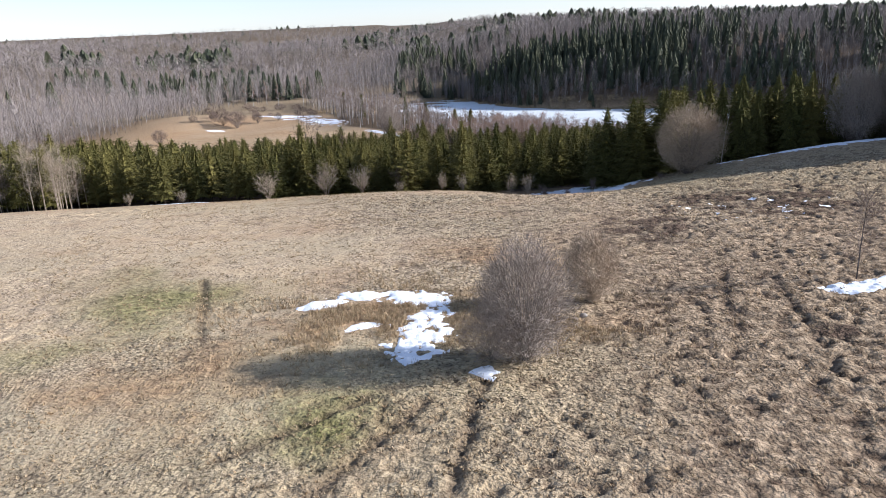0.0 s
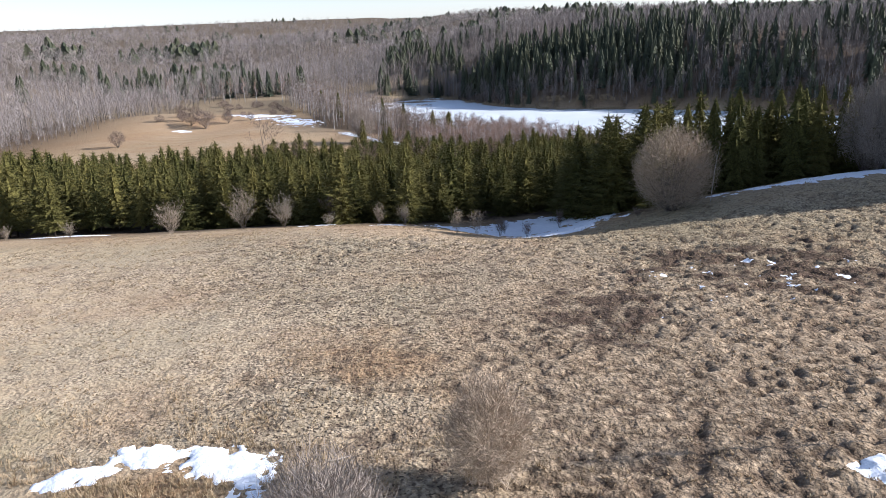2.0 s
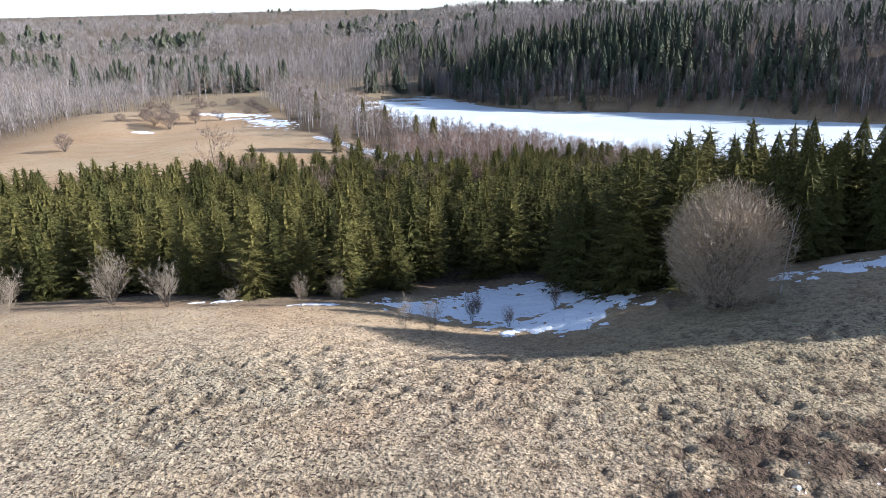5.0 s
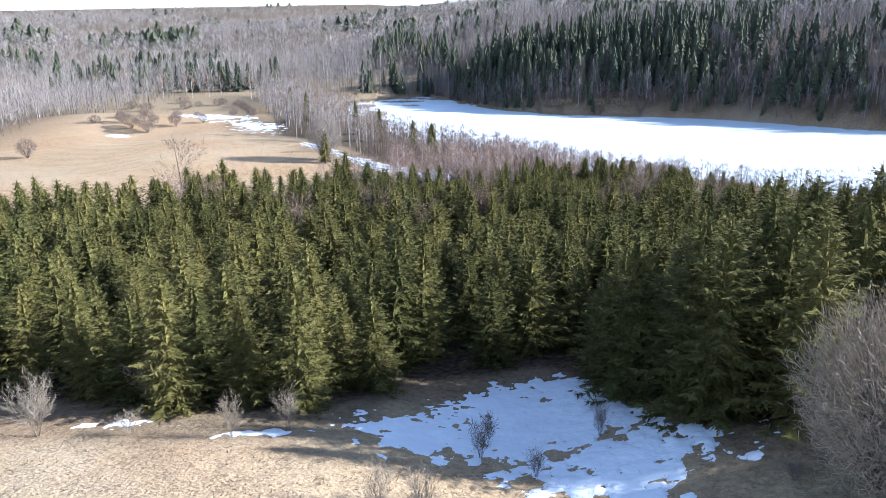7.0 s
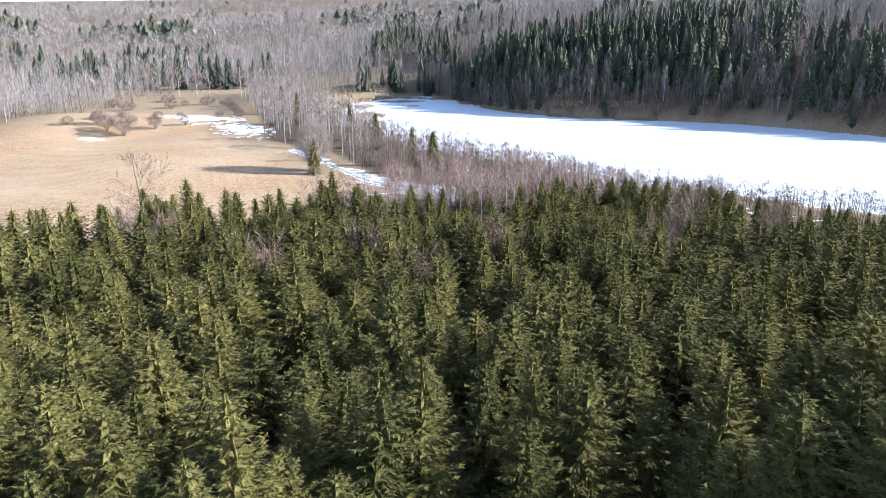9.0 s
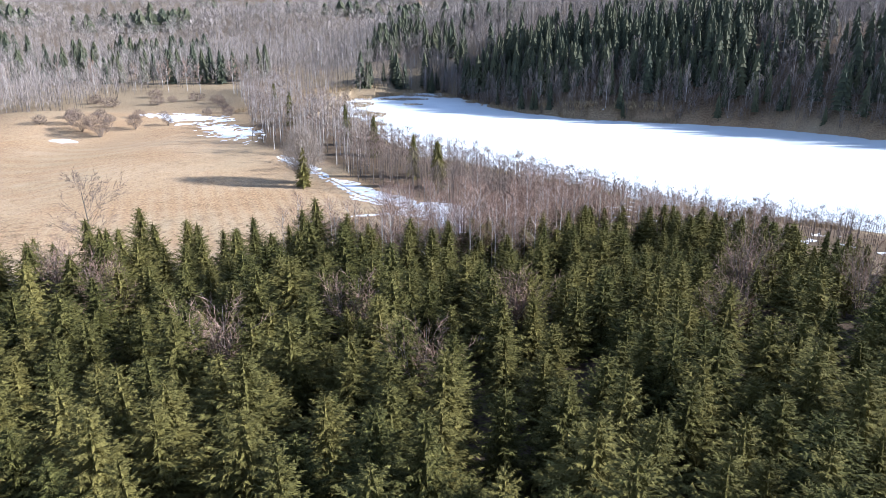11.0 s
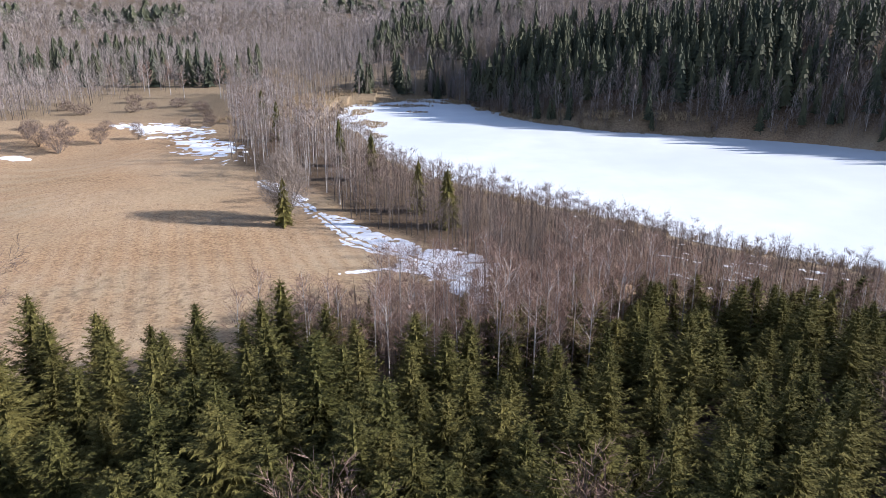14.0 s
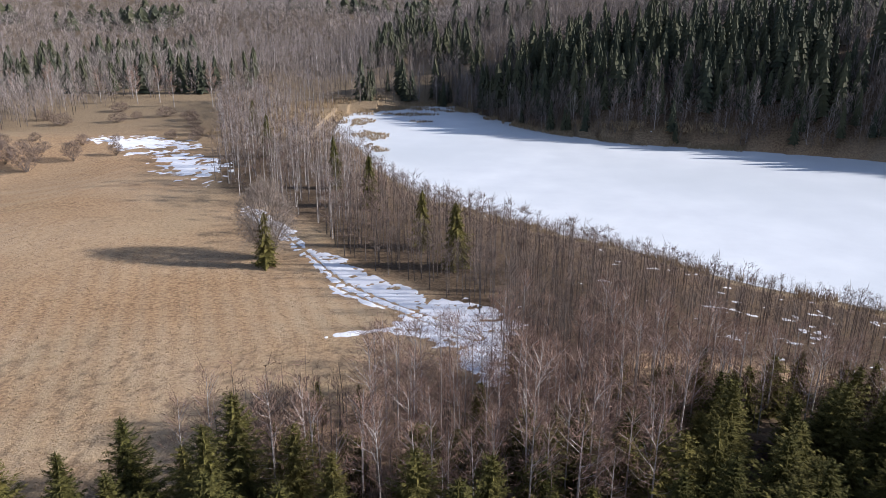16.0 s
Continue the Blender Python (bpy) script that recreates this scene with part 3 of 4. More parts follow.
def spruce(rng, height, radius, whorls, arms, sprigs, bare=0.06, core=.64, power=.76):
    """A conifer: a ragged heart, and whorls of boughs, each a spine set with small hanging sprigs."""
    trunk, crown = Tris(), Tris()
    bend = rng.uniform(-.02, .02, 2) * height
    axis = lambda h: np.array([bend[0] * h * h, bend[1] * h * h, h * height])
    trunk.tube([axis(h) + (0, 0, -.3 * (h == 0)) for h in (0, .3, .6, .85, 1.0)], [r * height for r in (.013, .010, .0065, .003, .0006)], 5)
    skirts(crown, rng, axis, height, radius * core, 9, 11, max(.06, bare - .08), power, .55)
    side_vary = [rng.uniform(.74, 1.26) for k in range(7)]
    for i in range(whorls):
        h = bare + (0.975 - bare) * max(0.0, (i + rng.uniform(-.3, .3)) / whorls) ** 0.92
        h = min(max(h, .03), .975)
        reach = radius * (1 - h) ** power * (.85 if h < .15 else 1) + .12
        first = rng.uniform(0, 6.3)
        count = max(4, int(round(arms * (1 - .4 * h))))
        for j in range(count):
            a = first + 6.283 * (j + rng.uniform(-.3, .3)) / count
            L = reach * rng.uniform(.62, 1.2) * side_vary[int(a / .9) % 7]
            rise = (.95 * h - .42) + rng.uniform(-.12, .12)
            out = np.array([math.cos(a), math.sin(a), 0])
            side = np.array([-out[1], out[0], 0])
            p0 = axis(h)
            p1 = p0 + out * L * .6 + (0, 0, L * (rise * .6 - .05))
            p2 = p0 + out * L + (0, 0, L * (rise + .10 + .08 * rng.random()))
            crown.tri(p0 + (0, 0, .03), p0 - (0, 0, .03), p2)
            n = max(4, int(sprigs * (.35 + .65 * L / radius)))
            for k in range(n):
                # flat fans of sprigs, longest near the middle of the bough, hanging a little
                u = .2 + .8 * (k + rng.random()) / n
                base = p0 + (p1 - p0) * u / .6 if u < .6 else p1 + (p2 - p1) * (u - .6) / .4
                sgn = 1 if k % 2 else -1
                ln = .14 + L * rng.uniform(.2, .38) * (1.15 - .8 * u)
                d = out * rng.uniform(.45, 1.0) + side * sgn * rng.uniform(.2, .95) + np.array([0, 0, rng.uniform(-.45, .28)])
                w = np.cross(d, rng.normal(0, .45, 3) + (0, 0, 1))
                w = w / (np.linalg.norm(w) + 1e-6) * (.055 + .03 * L) * rng.uniform(.6, 1.3) * (20 / sprigs) ** .6
                crown.tri(base - w, base + w, base + d * ln)
    for j in range(9):
        # upright shoots round the leader
        a, h = j * 2.4 + rng.uniform(0, 1), .90 + .009 * j
        q = axis(h)
        out = np.array([math.cos(a), math.sin(a), 0]) * (1.02 - h) * radius * 1.5
        crown.tri(q + (0, 0, .07), q - (0, 0, .05), q + out + (0, 0, .16 + rng.uniform(0, .15)))
    for w in ((.035, 0, 0), (0, .035, 0)):
        crown.tri(axis(.93) + w, axis(.93) - np.array(w), axis(1.0) + (0, 0, .35))
    return trunk, crown


def far_conifer(rng, height, radius, layers, sides):
    trunk, crown = Tris(), Tris()
    lean = rng.normal(0, .012, 2) * height
    axis = lambda h: np.array([lean[0] * h, lean[1] * h, h * height])
    trunk.tube([axis(0), axis(.5)], [.012 * height, .008 * height], 3)
    skirts(crown, rng, axis, height, radius, layers, sides, .08, .8, .35)
    crown.tri(axis(.9) + (.12, 0, 0), axis(.9) - (.12, 0, 0), axis(1.04))
    return trunk, crown


def limb(wood, twigs, rng, p, d, L, r, level, twig, fork, lift):
    """A wobbling limb that forks; the last level carries twigs, which are slivers."""
    n = 3 if level > 0 else 2
    pts, q, dd = [p], p, d
    for i in range(n):
        dd = dd + rng.normal(0, .10, 3) + (0, 0, lift)
        dd = dd / np.linalg.norm(dd)
        q = q + dd * L / n
        pts.append(q)
    wood.tube(pts, np.linspace(r, r * .35, n + 1), 4 if r > .05 else 3)
    for i in range(fork):
        u = .25 + .75 * (i + rng.random()) / fork
        k = min(int(u * n), n - 1)
        base = pts[k] + (pts[k + 1] - pts[k]) * (u * n - k)
        axis = pts[k + 1] - pts[k]
        axis = axis / np.linalg.norm(axis)
        w = rng.normal(0, 1, 3)
        w = w - axis * w.dot(axis)
        nd = axis * rng.uniform(.55, .95) + w / np.linalg.norm(w) * rng.uniform(.45, .85)
        nd = nd / np.linalg.norm(nd)
        nl = L * rng.uniform(.32, .55) * (1.15 - .5 * u)
        if level > 0:
            limb(wood, twigs, rng, base, nd, nl, r * .45 * (1.1 - .6 * u), level - 1, twig, fork, lift)
        else:
            w = np.cross(nd, rng.normal(0, 1, 3))
            w = w / np.linalg.norm(w) * twig
            nl = max(nl, .35)
            twigs.tri(base - w, base + w, base + nd * nl + (0, 0, lift * nl))


def bush(rng, height, stems, spread, level, fork, twig, lift=.10, thick=.012, base=.25):
    wood, twigs = Tris(), Tris()
    for i in range(stems):
        a, t = 6.283 * (i + rng.random() * .6) / stems, spread * math.sqrt(rng.uniform(.02, 1))
        d = np.array([math.cos(a) * t, math.sin(a) * t, 1.0])
        d = d / np.linalg.norm(d)
        p = np.array([math.cos(a) * base * t, math.sin(a) * base * t, -.15])
        limb(wood, twigs, rng, p, d, height * rng.uniform(.72, 1.05) * (1 - .22 * t), height * thick * rng.uniform(.6, 1.1), level, twig, fork, lift)
    return wood, twigs


def dome(rng, height, radius, stems, twig_count, width, low=.15, length=.09, squat=1.0):
    """A bush with a rounded crown: arching stems, and twigs crowded towards its outside."""
    wood, twigs = Tris(), Tris()
    mid = height * (.5 + .5 * low)
    half = height * (.5 - .5 * low)

    def inside(shell):
        d = rng.normal(0, 1, 3)
        d = d / np.linalg.norm(d)
        k = shell ** (1 / 3) * (1 + .10 * math.sin(3 * d[0] + 5 * d[1]) + .06 * rng.normal())
        taper = 1 - .22 * max(0, d[2]) * squat
        return d, np.array([d[0] * radius * k * taper, d[1] * radius * k * taper, mid + d[2] * half * k])

    for i in range(stems):
        d, q = inside(rng.uniform(.35, .95))
        a = rng.uniform(0, 6.283)
        p = np.array([math.cos(a), math.sin(a), 0]) * radius * .10 * rng.random()
        bend = np.array([q[0] * .42, q[1] * .42, q[2] * .5]) + rng.normal(0, .05, 3) * radius
        r = height * .0055 * rng.uniform(.6, 1.2)
        wood.tube([p - (0, 0, .15), (p + bend) * .5 + (0, 0, -.02), bend, (bend + q) * .5 + (0, 0, .02 * height), q], [r, r * .8, r * .6, r * .4, r * .15], 3)
    for i in range(twig_count):
        d, q = inside(rng.uniform(.12, 1.0))
        n = d * .8 + (0, 0, .55) + rng.normal(0, .55, 3)
        n = n / np.linalg.norm(n)
        w = np.cross(n, rng.normal(0, 1, 3))
        w = w / np.linalg.norm(w) * width * rng.uniform(.7, 1.4)
        L = height * length * rng.uniform(.6, 1.6)
        twigs.tri(q - n * L * .6 - w, q - n * L * .6 + w, q + n * L * .4)
    return wood, twigs


def tree(rng, height, crown_from, reach, boughs, level, fork, twig, thick=.014, up=.55, lean=.03, lift=.08):
    """A single-stemmed bare tree."""
    wood, twigs = Tris(), Tris()
    off = rng.normal(0, lean, 2) * height
    axis = lambda h: np.array([off[0] * h * h + .01 * height * math.sin(5 * h), off[1] * h * h, h * height])
    hs = (0, .25, .5, .75, 1.0)
    wood.tube([axis(h) - (0, 0, .3 * (h == 0)) for h in hs], [height * thick * (1.05 - h) ** .8 for h in hs], 6)
    for i in range(boughs):
        h = crown_from + (.98 - crown_from) * (i + rng.random()) / boughs
        a = rng.uniform(0, 6.283)
        d = np.array([math.cos(a), math.sin(a), up + rng.uniform(-.2, .4) + .8 * max(0, h - .7)])
        d = d / np.linalg.norm(d)
        shape = math.sin(math.pi * min(1, (h - crown_from) / (1.02 - crown_from) * .8 + .22))
        limb(wood, twigs, rng, axis(h), d, reach * (.35 + .75 * shape) * rng.uniform(.7, 1.1), height * thick * .42 * (1.1 - h), level, twig, fork, lift)
    return wood, twigs


def slim(rng, h, w, n, from_h, width, sides=4, limbs=0):
    """A bare tree for a stand: a stem, a few limbs and a cloud of twigs, thickest in the upper half."""
    stem, twigs = Tris(), Tris()
    lean = rng.normal(0, .03, 2) * h
    ax = lambda u: np.array([lean[0] * u * u, lean[1] * u * u, u * h])
    stem.tube([ax(0) - (0, 0, .3), ax(.35), ax(.7), ax(1)], [.0088 * h, .007 * h, .004 * h, .0008 * h], sides)
    clumps = [(from_h + (.97 - from_h) * rng.random() ** .75, rng.uniform(0, 6.283)) for k in range(max(5, n // 9))]
    shape = lambda u: w * math.sin(math.pi * min(1.0, .10 + .86 * (u - from_h) / (1.0 - from_h))) ** .8
    for u, a in clumps[:limbs]:
        out = np.array([math.cos(a), math.sin(a), 0.0])
        L = shape(u)
        stem.tube([ax(u * .88), ax(u) + out * L * .5, ax(u) + out * L * .85 + (0, 0, L * .4)], [.0028 * h, .0018 * h, .0004 * h], 3)
    for i in range(n):
        u, a = clumps[int(rng.integers(len(clumps)))]
        a += rng.normal(0, .35)
        L = shape(u)
        out = np.array([math.cos(a), math.sin(a), 0.0])
        p = ax(u) + out * L * rng.uniform(0, .8) + rng.normal(0, .10 * w, 3)
        d = out * rng.uniform(.2, 1.0) + np.array([0, 0, rng.uniform(.05, 1.0)]) + rng.normal(0, .3, 3)
        q = p + d * w * rng.uniform(.25, .6)
        side = np.cross(d, rng.normal(0, 1, 3))
        side = side / (np.linalg.norm(side) + 1e-6) * width * rng.uniform(.6, 1.3)
        twigs.tri(p - side, p + side, q)
    return stem, twigs


def plume(rng, h, w, n, width, from_h=.3):
    """A bare tree seen far off: a stem and long thin shoots that sweep upwards."""
    stem, twigs = Tris(), Tris()
    lean = rng.normal(0, .025, 2) * h
    ax = lambda u: np.array([lean[0] * u * u, lean[1] * u * u, u * h])
    stem.tube([ax(0) - (0, 0, .3), ax(.5), ax(.97)], [.0085 * h, .006 * h, .001 * h], 3)
    for i in range(n):
        u = from_h + (1 - from_h) * (i + rng.random()) / n
        a = rng.uniform(0, 6.283)
        out = np.array([math.cos(a), math.sin(a), 0.0])
        span = w * math.sin(math.pi * min(1.0, .16 + .8 * (u - from_h) / (1 - from_h))) ** .7
        p = ax(u * .9) + out * span * rng.uniform(0, .55)
        q = p + out * span * rng.uniform(.15, .55) + (0, 0, h * rng.uniform(.08, .20)) + rng.normal(0, .03, 3) * h * (1, 1, .3)
        side = np.cross(q - p, rng.normal(0, 1, 3))
        side = side / (np.linalg.norm(side) + 1e-6) * width * rng.uniform(.6, 1.3)
        twigs.tri(p - side, p + side, q)
    return stem, twigs


def part(name, tris, mat, parent, label=""):
    v, f = tris.arrays()
    ob = new(name, mesh_from(name, v, f, mat))
    ob.parent = parent
    return tagged(ob, label)


def plant(name, label, category, group, wood, leaves, wood_mat, leaf_mat, wood_name="trunk", leaf_name="crown"):
    root = new(name)
    root.empty_display_size = .2
    part(wood_name, wood, wood_mat, root)
    part(leaf_name, leaves, leaf_mat, root)
    return tagged(root, label, category, group)


def stand(x, y, scale=1.0, turn=0.0, sink=0.05, width=1.0):
    return pose(x, y, float(surface(x, y)) - sink, 0, 0, math.degrees(turn)) @ Matrix.Diagonal((scale * width, scale * width, scale, 1))


def place_all(protos, spots, rng):
    """spots: rows of x, y, scale, width; the first of each kind is moved, the rest are copies."""
    seen = set()
    for x, y, s, w in spots:
        k = int(rng.integers(len(protos)))
        m = stand(x, y, s, rng.uniform(0, 6.28), .05, w)
        if k not in seen:
            seen.add(k)
            protos[k].matrix_basis = m
        else:
            ob = copy_thing(protos[k], m)
            ob.scale = m.to_scale()
    for k in range(len(protos)):
        if k not in seen:
            for o in (*protos[k].children, protos[k]):
                bpy.data.objects.remove(o)


def thicket(name, label, category, shapes, spots, mats, rng):
    """Many plants as one piece of stuff: shapes is a list of (trunk arrays, crown arrays), joined at the spots."""
    counts = [0, 0]
    V, F, T = [[], []], [[], []], [[], []]
    for x, y, z, s, w in spots:
        k = int(rng.integers(len(shapes)))
        a, tint = rng.uniform(0, 6.28), rng.random()
        for c in (0, 1):
            v, f = shapes[k][c]
            if not len(f):
                continue
            p = turned(v, a) * (s * w, s * w, s) + (x, y, z)
            V[c].append(p)
            F[c].append(f + counts[c])
            T[c].append(np.full(len(p), tint))
            counts[c] += len(p)
    root = new(name)
    for c, pn in ((0, "trunks"), (1, "crowns")):
        if V[c]:
            ob = new(pn, mesh_from(pn, np.concatenate(V[c]), np.concatenate(F[c]), mats[c], {"tint": np.concatenate(T[c])}))
            ob.parent = root
            tagged(ob, kind="stuff")
    return tagged(root, label, category, kind="stuff")


R = np.random.default_rng(11)

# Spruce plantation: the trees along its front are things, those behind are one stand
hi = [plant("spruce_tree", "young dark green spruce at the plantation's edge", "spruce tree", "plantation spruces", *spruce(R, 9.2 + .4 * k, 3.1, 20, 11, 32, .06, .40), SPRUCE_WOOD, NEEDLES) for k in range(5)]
mid = [tuple(t.arrays() for t in spruce(R, 9.2, 3.3, 18, 11, 26, .14, .40)) for k in range(8)]
lo = [tuple(t.arrays() for t in spruce(R, 9.2, 3.3, 14, 10, 14, .22, .42)) for k in range(6)]
front, behind, beside = [], [], []
for i, gx0 in enumerate(np.arange(-92, 128, 4.0)):
    for gy0 in np.arange(96, 216, 4.0):
        px, py = gx0 + R.uniform(-1.3, 1.3), gy0 + (i % 2) * 2.0 + R.uniform(-1.5, 1.5)
        depth = float(in_plantation(px, py))
        if depth < 0 or (depth > 4 and (R.random() < .05 or float(ripple(px, py, 11, 140, 2)) > .52)):
            continue
        s = R.uniform(.72, 1.10) + (.12 if R.random() < .12 else 0)
        if py > 140:
            s = min(s, 1.06)
        s *= 1 - .2 * float(step(px, 6, 16) * step(py, 168, 185))
        if 24 < px < 34 and py < 113:
            s = R.uniform(1.18, 1.34)
        s *= 1 + .28 * float(step(-px, 46, 62) * (1 - step(py, 150, 170)))
        if 34 <= px < 62 and py < 128:
            s = R.uniform(1.15, 1.4)
        s *= 1 - .2 * float(step(px, 46, 72) * step(py, 130, 165)) - .12 * float(step(px, 60, 100))
        s *= 1 + .04 * float(step(-px, 0, 25) * step(py, 180, 200))
        if -26 < px < 52 and depth < 13 and len(front) < 295:
            front.append((px, py, s * .97, R.uniform(.9, 1.2)))
        else:
            (behind if -24 < px < 44 else beside).append((px, py, float(land(px, py)) - .1, s * .97, R.uniform(.92, 1.2)))
place_all(hi, front, R)
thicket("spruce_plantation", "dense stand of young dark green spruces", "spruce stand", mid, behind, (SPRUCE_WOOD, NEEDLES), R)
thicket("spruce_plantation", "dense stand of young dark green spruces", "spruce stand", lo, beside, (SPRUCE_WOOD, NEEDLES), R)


# Bushes and trees of the meadow
def one(name, label, category, made, x, y, wood_mat, leaf_mat, group="", scale=1.0, parts=("trunk", "crown"), turn=0.0):
    ob = plant(name, label, category, group, *made, wood_mat, leaf_mat, *parts)
    ob.matrix_basis = stand(x, y, scale, turn)
    return ob


one("bush", "large bare grey-brown bush standing in a dry meadow", "bush", dome(R, 6.5, 2.6, 130, 11500, .009, .0, .10, .5), 3.9, 34.9, BARK, BUSH_TWIGS)
one("bush", "low sprawling bare bush with grey twigs beside a taller one", "bush", dome(R, 3.2, 1.9, 50, 2600, .010, .0, .14), 2.3, 35.2, BARK, BUSH_TWIGS)
one("bush", "bare olive-brown willow bush on a tussocky mound", "bush", dome(R, 4.6, 1.8, 80, 8500, .0095, .03, .10, .9), 8.9, 43.0, WILLOW_TWIGS, WILLOW_TWIGS)
one("small_tree", "slender bare young tree over a patch of snow", "tree", slim(R, 6.0, 1.5, 1500, .16, .006, 6, 34), 25.9, 44.4, BARK, TWIGS, parts=("trunk", "crown"))
one("willow", "large round bare willow at the spruce wood's edge", "tree", dome(R, 8.7, 4.2, 170, 19000, .014, .03, .065, .3), 31.4, 93.4, BARK, WILLOW_TWIGS)
one("small_tree", "thin pale leaning birch beside a round willow", "tree", tree(R, 6.5, .4, 1.2, 14, 0, 6, .012, .008, lean=.12), 35.5, 93.5, BIRCH_BARK, BIRCH_TWIGS, parts=("trunk", "crown"))

# Shrubs along the front of the spruces
pale = [plant("shrub", "small pale bare shrub at the spruce wood's edge", "shrub", "edge shrubs", *bush(R, 3.7, 13, .58, 1, 10, .010, .09, .0055, .05), PALE_TWIGS, PALE_TWIGS, "trunk", "crown") for k in range(3)]
place_all(pale, [(-24.1, 103.2, 1.0, 1.05), (-16.3, 105.6, 1.25, .9), (-11.0, 103.9, 1.05, .9), (.3, 103.4, .72, .6), (3.2, 105.0, .7, .7), (9.2, 95.4, .7, .7), (11.3, 94.9, .85, .65), (-5.6, 103.7, .45, 1.1), (-36.5, 104, .6, .8), (-44, 104, .5, .9)], R)
grey = [plant("shrub", "bare grey shrub among spruces and snow", "shrub", "edge shrubs", *bush(R, 3.0, 14, .4, 1, 9, .012, .1, .006), BARK, TWIGS, "trunk", "crown") for k in range(2)]
place_all(grey, [(-5.7, 108.6, 1.3, .9), (14.5, 103.8, .8, .7), (21.8, 105.3, .75, .6), (17.4, 101, .6, .8), (15.2, 106.5, .6, .8), (34.8, 97.5, .7, 1.1), (28.5, 95.3, .35, 1.4)], R)

# Bare wood on the eastern rise, and the birches at the western end
oakish = [plant("bare_tree", "tall bare deciduous tree with a rounded crown in a dense wood", "tree", "eastern wood", *dome(R, 13.5, 4.3, 60, 6500, .022, .06, .085, .8), BARK, BUSH_TWIGS) for k in range(4)]
spots = []
for k in range(1600):
    px, py = R.uniform(56, 98), R.uniform(99.5, 126)
    if ((py > 104 and px > 68) or (py < 107 and px > 56)) and all((px - q[0]) ** 2 + (py - q[1]) ** 2 > 17 for q in spots):
        spots.append((px, py, R.uniform(.75, 1.1) * (.5 + .55 * min(1, (px - 41) / 20)), R.uniform(.8, 1.05)))
place_all(oakish, spots[:85], R)
tall = [plant("spruce_tree", "tall dark spruce of a group added mainly for its shade", "spruce tree", "eastern spruces", *spruce(R, 14.0, 3.4, 20, 9, 12, .06, .6), SPRUCE_WOOD, NEEDLES) for k in range(2)]
# 32 unseen ones added to shade the meadow, then 36 to shade the plantation
place_all(tall, [(65 + 4.2 * (k % 4) + R.uniform(-1, 1), 84 + 1.75 * (k // 4) + R.uniform(-.6, .6), R.uniform(.85, 1.1) * (1.35 if k > 7 else 1), 1) for k in range(32)] + [(46 + 4.0 * (k % 6) + R.uniform(-1.3, 1.3), 107 + 3.8 * (k // 6) + R.uniform(-1.2, 1.2), R.uniform(.75, .95), R.uniform(.95, 1.2)) for k in range(36)] + [(40, 106, .85, 1), (37.5, 108, .85, 1), (42.5, 105.5, .9, 1)], R)
leftb = [plant("bare_tree", "slender pale bare tree at the end of a spruce wood", "tree", "western thicket", *slim(R, 9.5, 1.9, 420, .12, .016, 5, 12), PALE_TWIGS, PALE_TWIGS) for k in range(3)]
place_all(leftb, [(R.uniform(-78, -53), R.uniform(104, 111), R.uniform(.75, 1.1), R.uniform(.8, 1.2)) for k in range(64)], R)

# Birches and small spruces behind the plantation
birches = [plant("birch_tree", "bare white-stemmed birch with reddish twigs", "birch tree", "birch belt", *slim(R, 9.8, 2.2, 520, .25, .016, 5, 12), BIRCH_BARK, BIRCH_TWIGS) for k in range(5)]
spots = []
for k in range(2600):
    px, py = R.uniform(-9, 62), R.uniform(189, 226)
    edge = lerp(px, (-9, 0, 12, 18, 30, 64), (214, 216, 219, 228, 226, 216))
    if py < edge and py > wood_back(px) - 1 and all((px - q[0]) ** 2 + (py - q[1]) ** 2 > 4.2 for q in spots) and not (px < 3 and py > 204):
        spots.append((px, py, R.uniform(.7, 1.1) * (1 - .25 * float(step(px, 28, 50))), R.uniform(.8, 1.15)))
place_all(birches, spots[:185], R)
sapling = [tuple(t.arrays() for t in slim(R, 5.5, 1.3, 60, .1, .022, 3)) for k in range(6)]
spots = [(px, py, float(land(px, py)) - .1, R.uniform(.6, 1.2), R.uniform(.8, 1.2)) for px, py in zip(R.uniform(-9, 62, 900), R.uniform(189, 226, 900)) if float(wood_back(px)) - 1 < py < lerp(px, (-9, 0, 12, 18, 30, 64), (213, 216, 219, 228, 227, 218))]
thicket("birch_saplings", "brown undergrowth of bare birch saplings", "undergrowth", sapling, spots, (BARK, BIRCH_TWIGS), R)
inner = [plant("bare_tree", "bare brown tree among young spruces", "tree", "trees among spruces", *bush(R, 8.5, 14, .34, 1, 9, .022, .08, .007), BARK, BIRCH_TWIGS, "trunk", "crown") for k in range(3)]
place_all(inner, [(-6, 162, 1.0, 1), (10.5, 158, .95, 1), (-21, 176, 1.0, .9), (4, 171, .95, 1), (-30, 184, 1, 1), (19, 172, .95, 1), (46, 186, 1, 1), (57, 182, 1.0, .8), (38, 170, .95, .8)], R)
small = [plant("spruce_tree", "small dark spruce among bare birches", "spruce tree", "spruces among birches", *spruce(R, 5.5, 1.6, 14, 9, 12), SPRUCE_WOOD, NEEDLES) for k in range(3)]
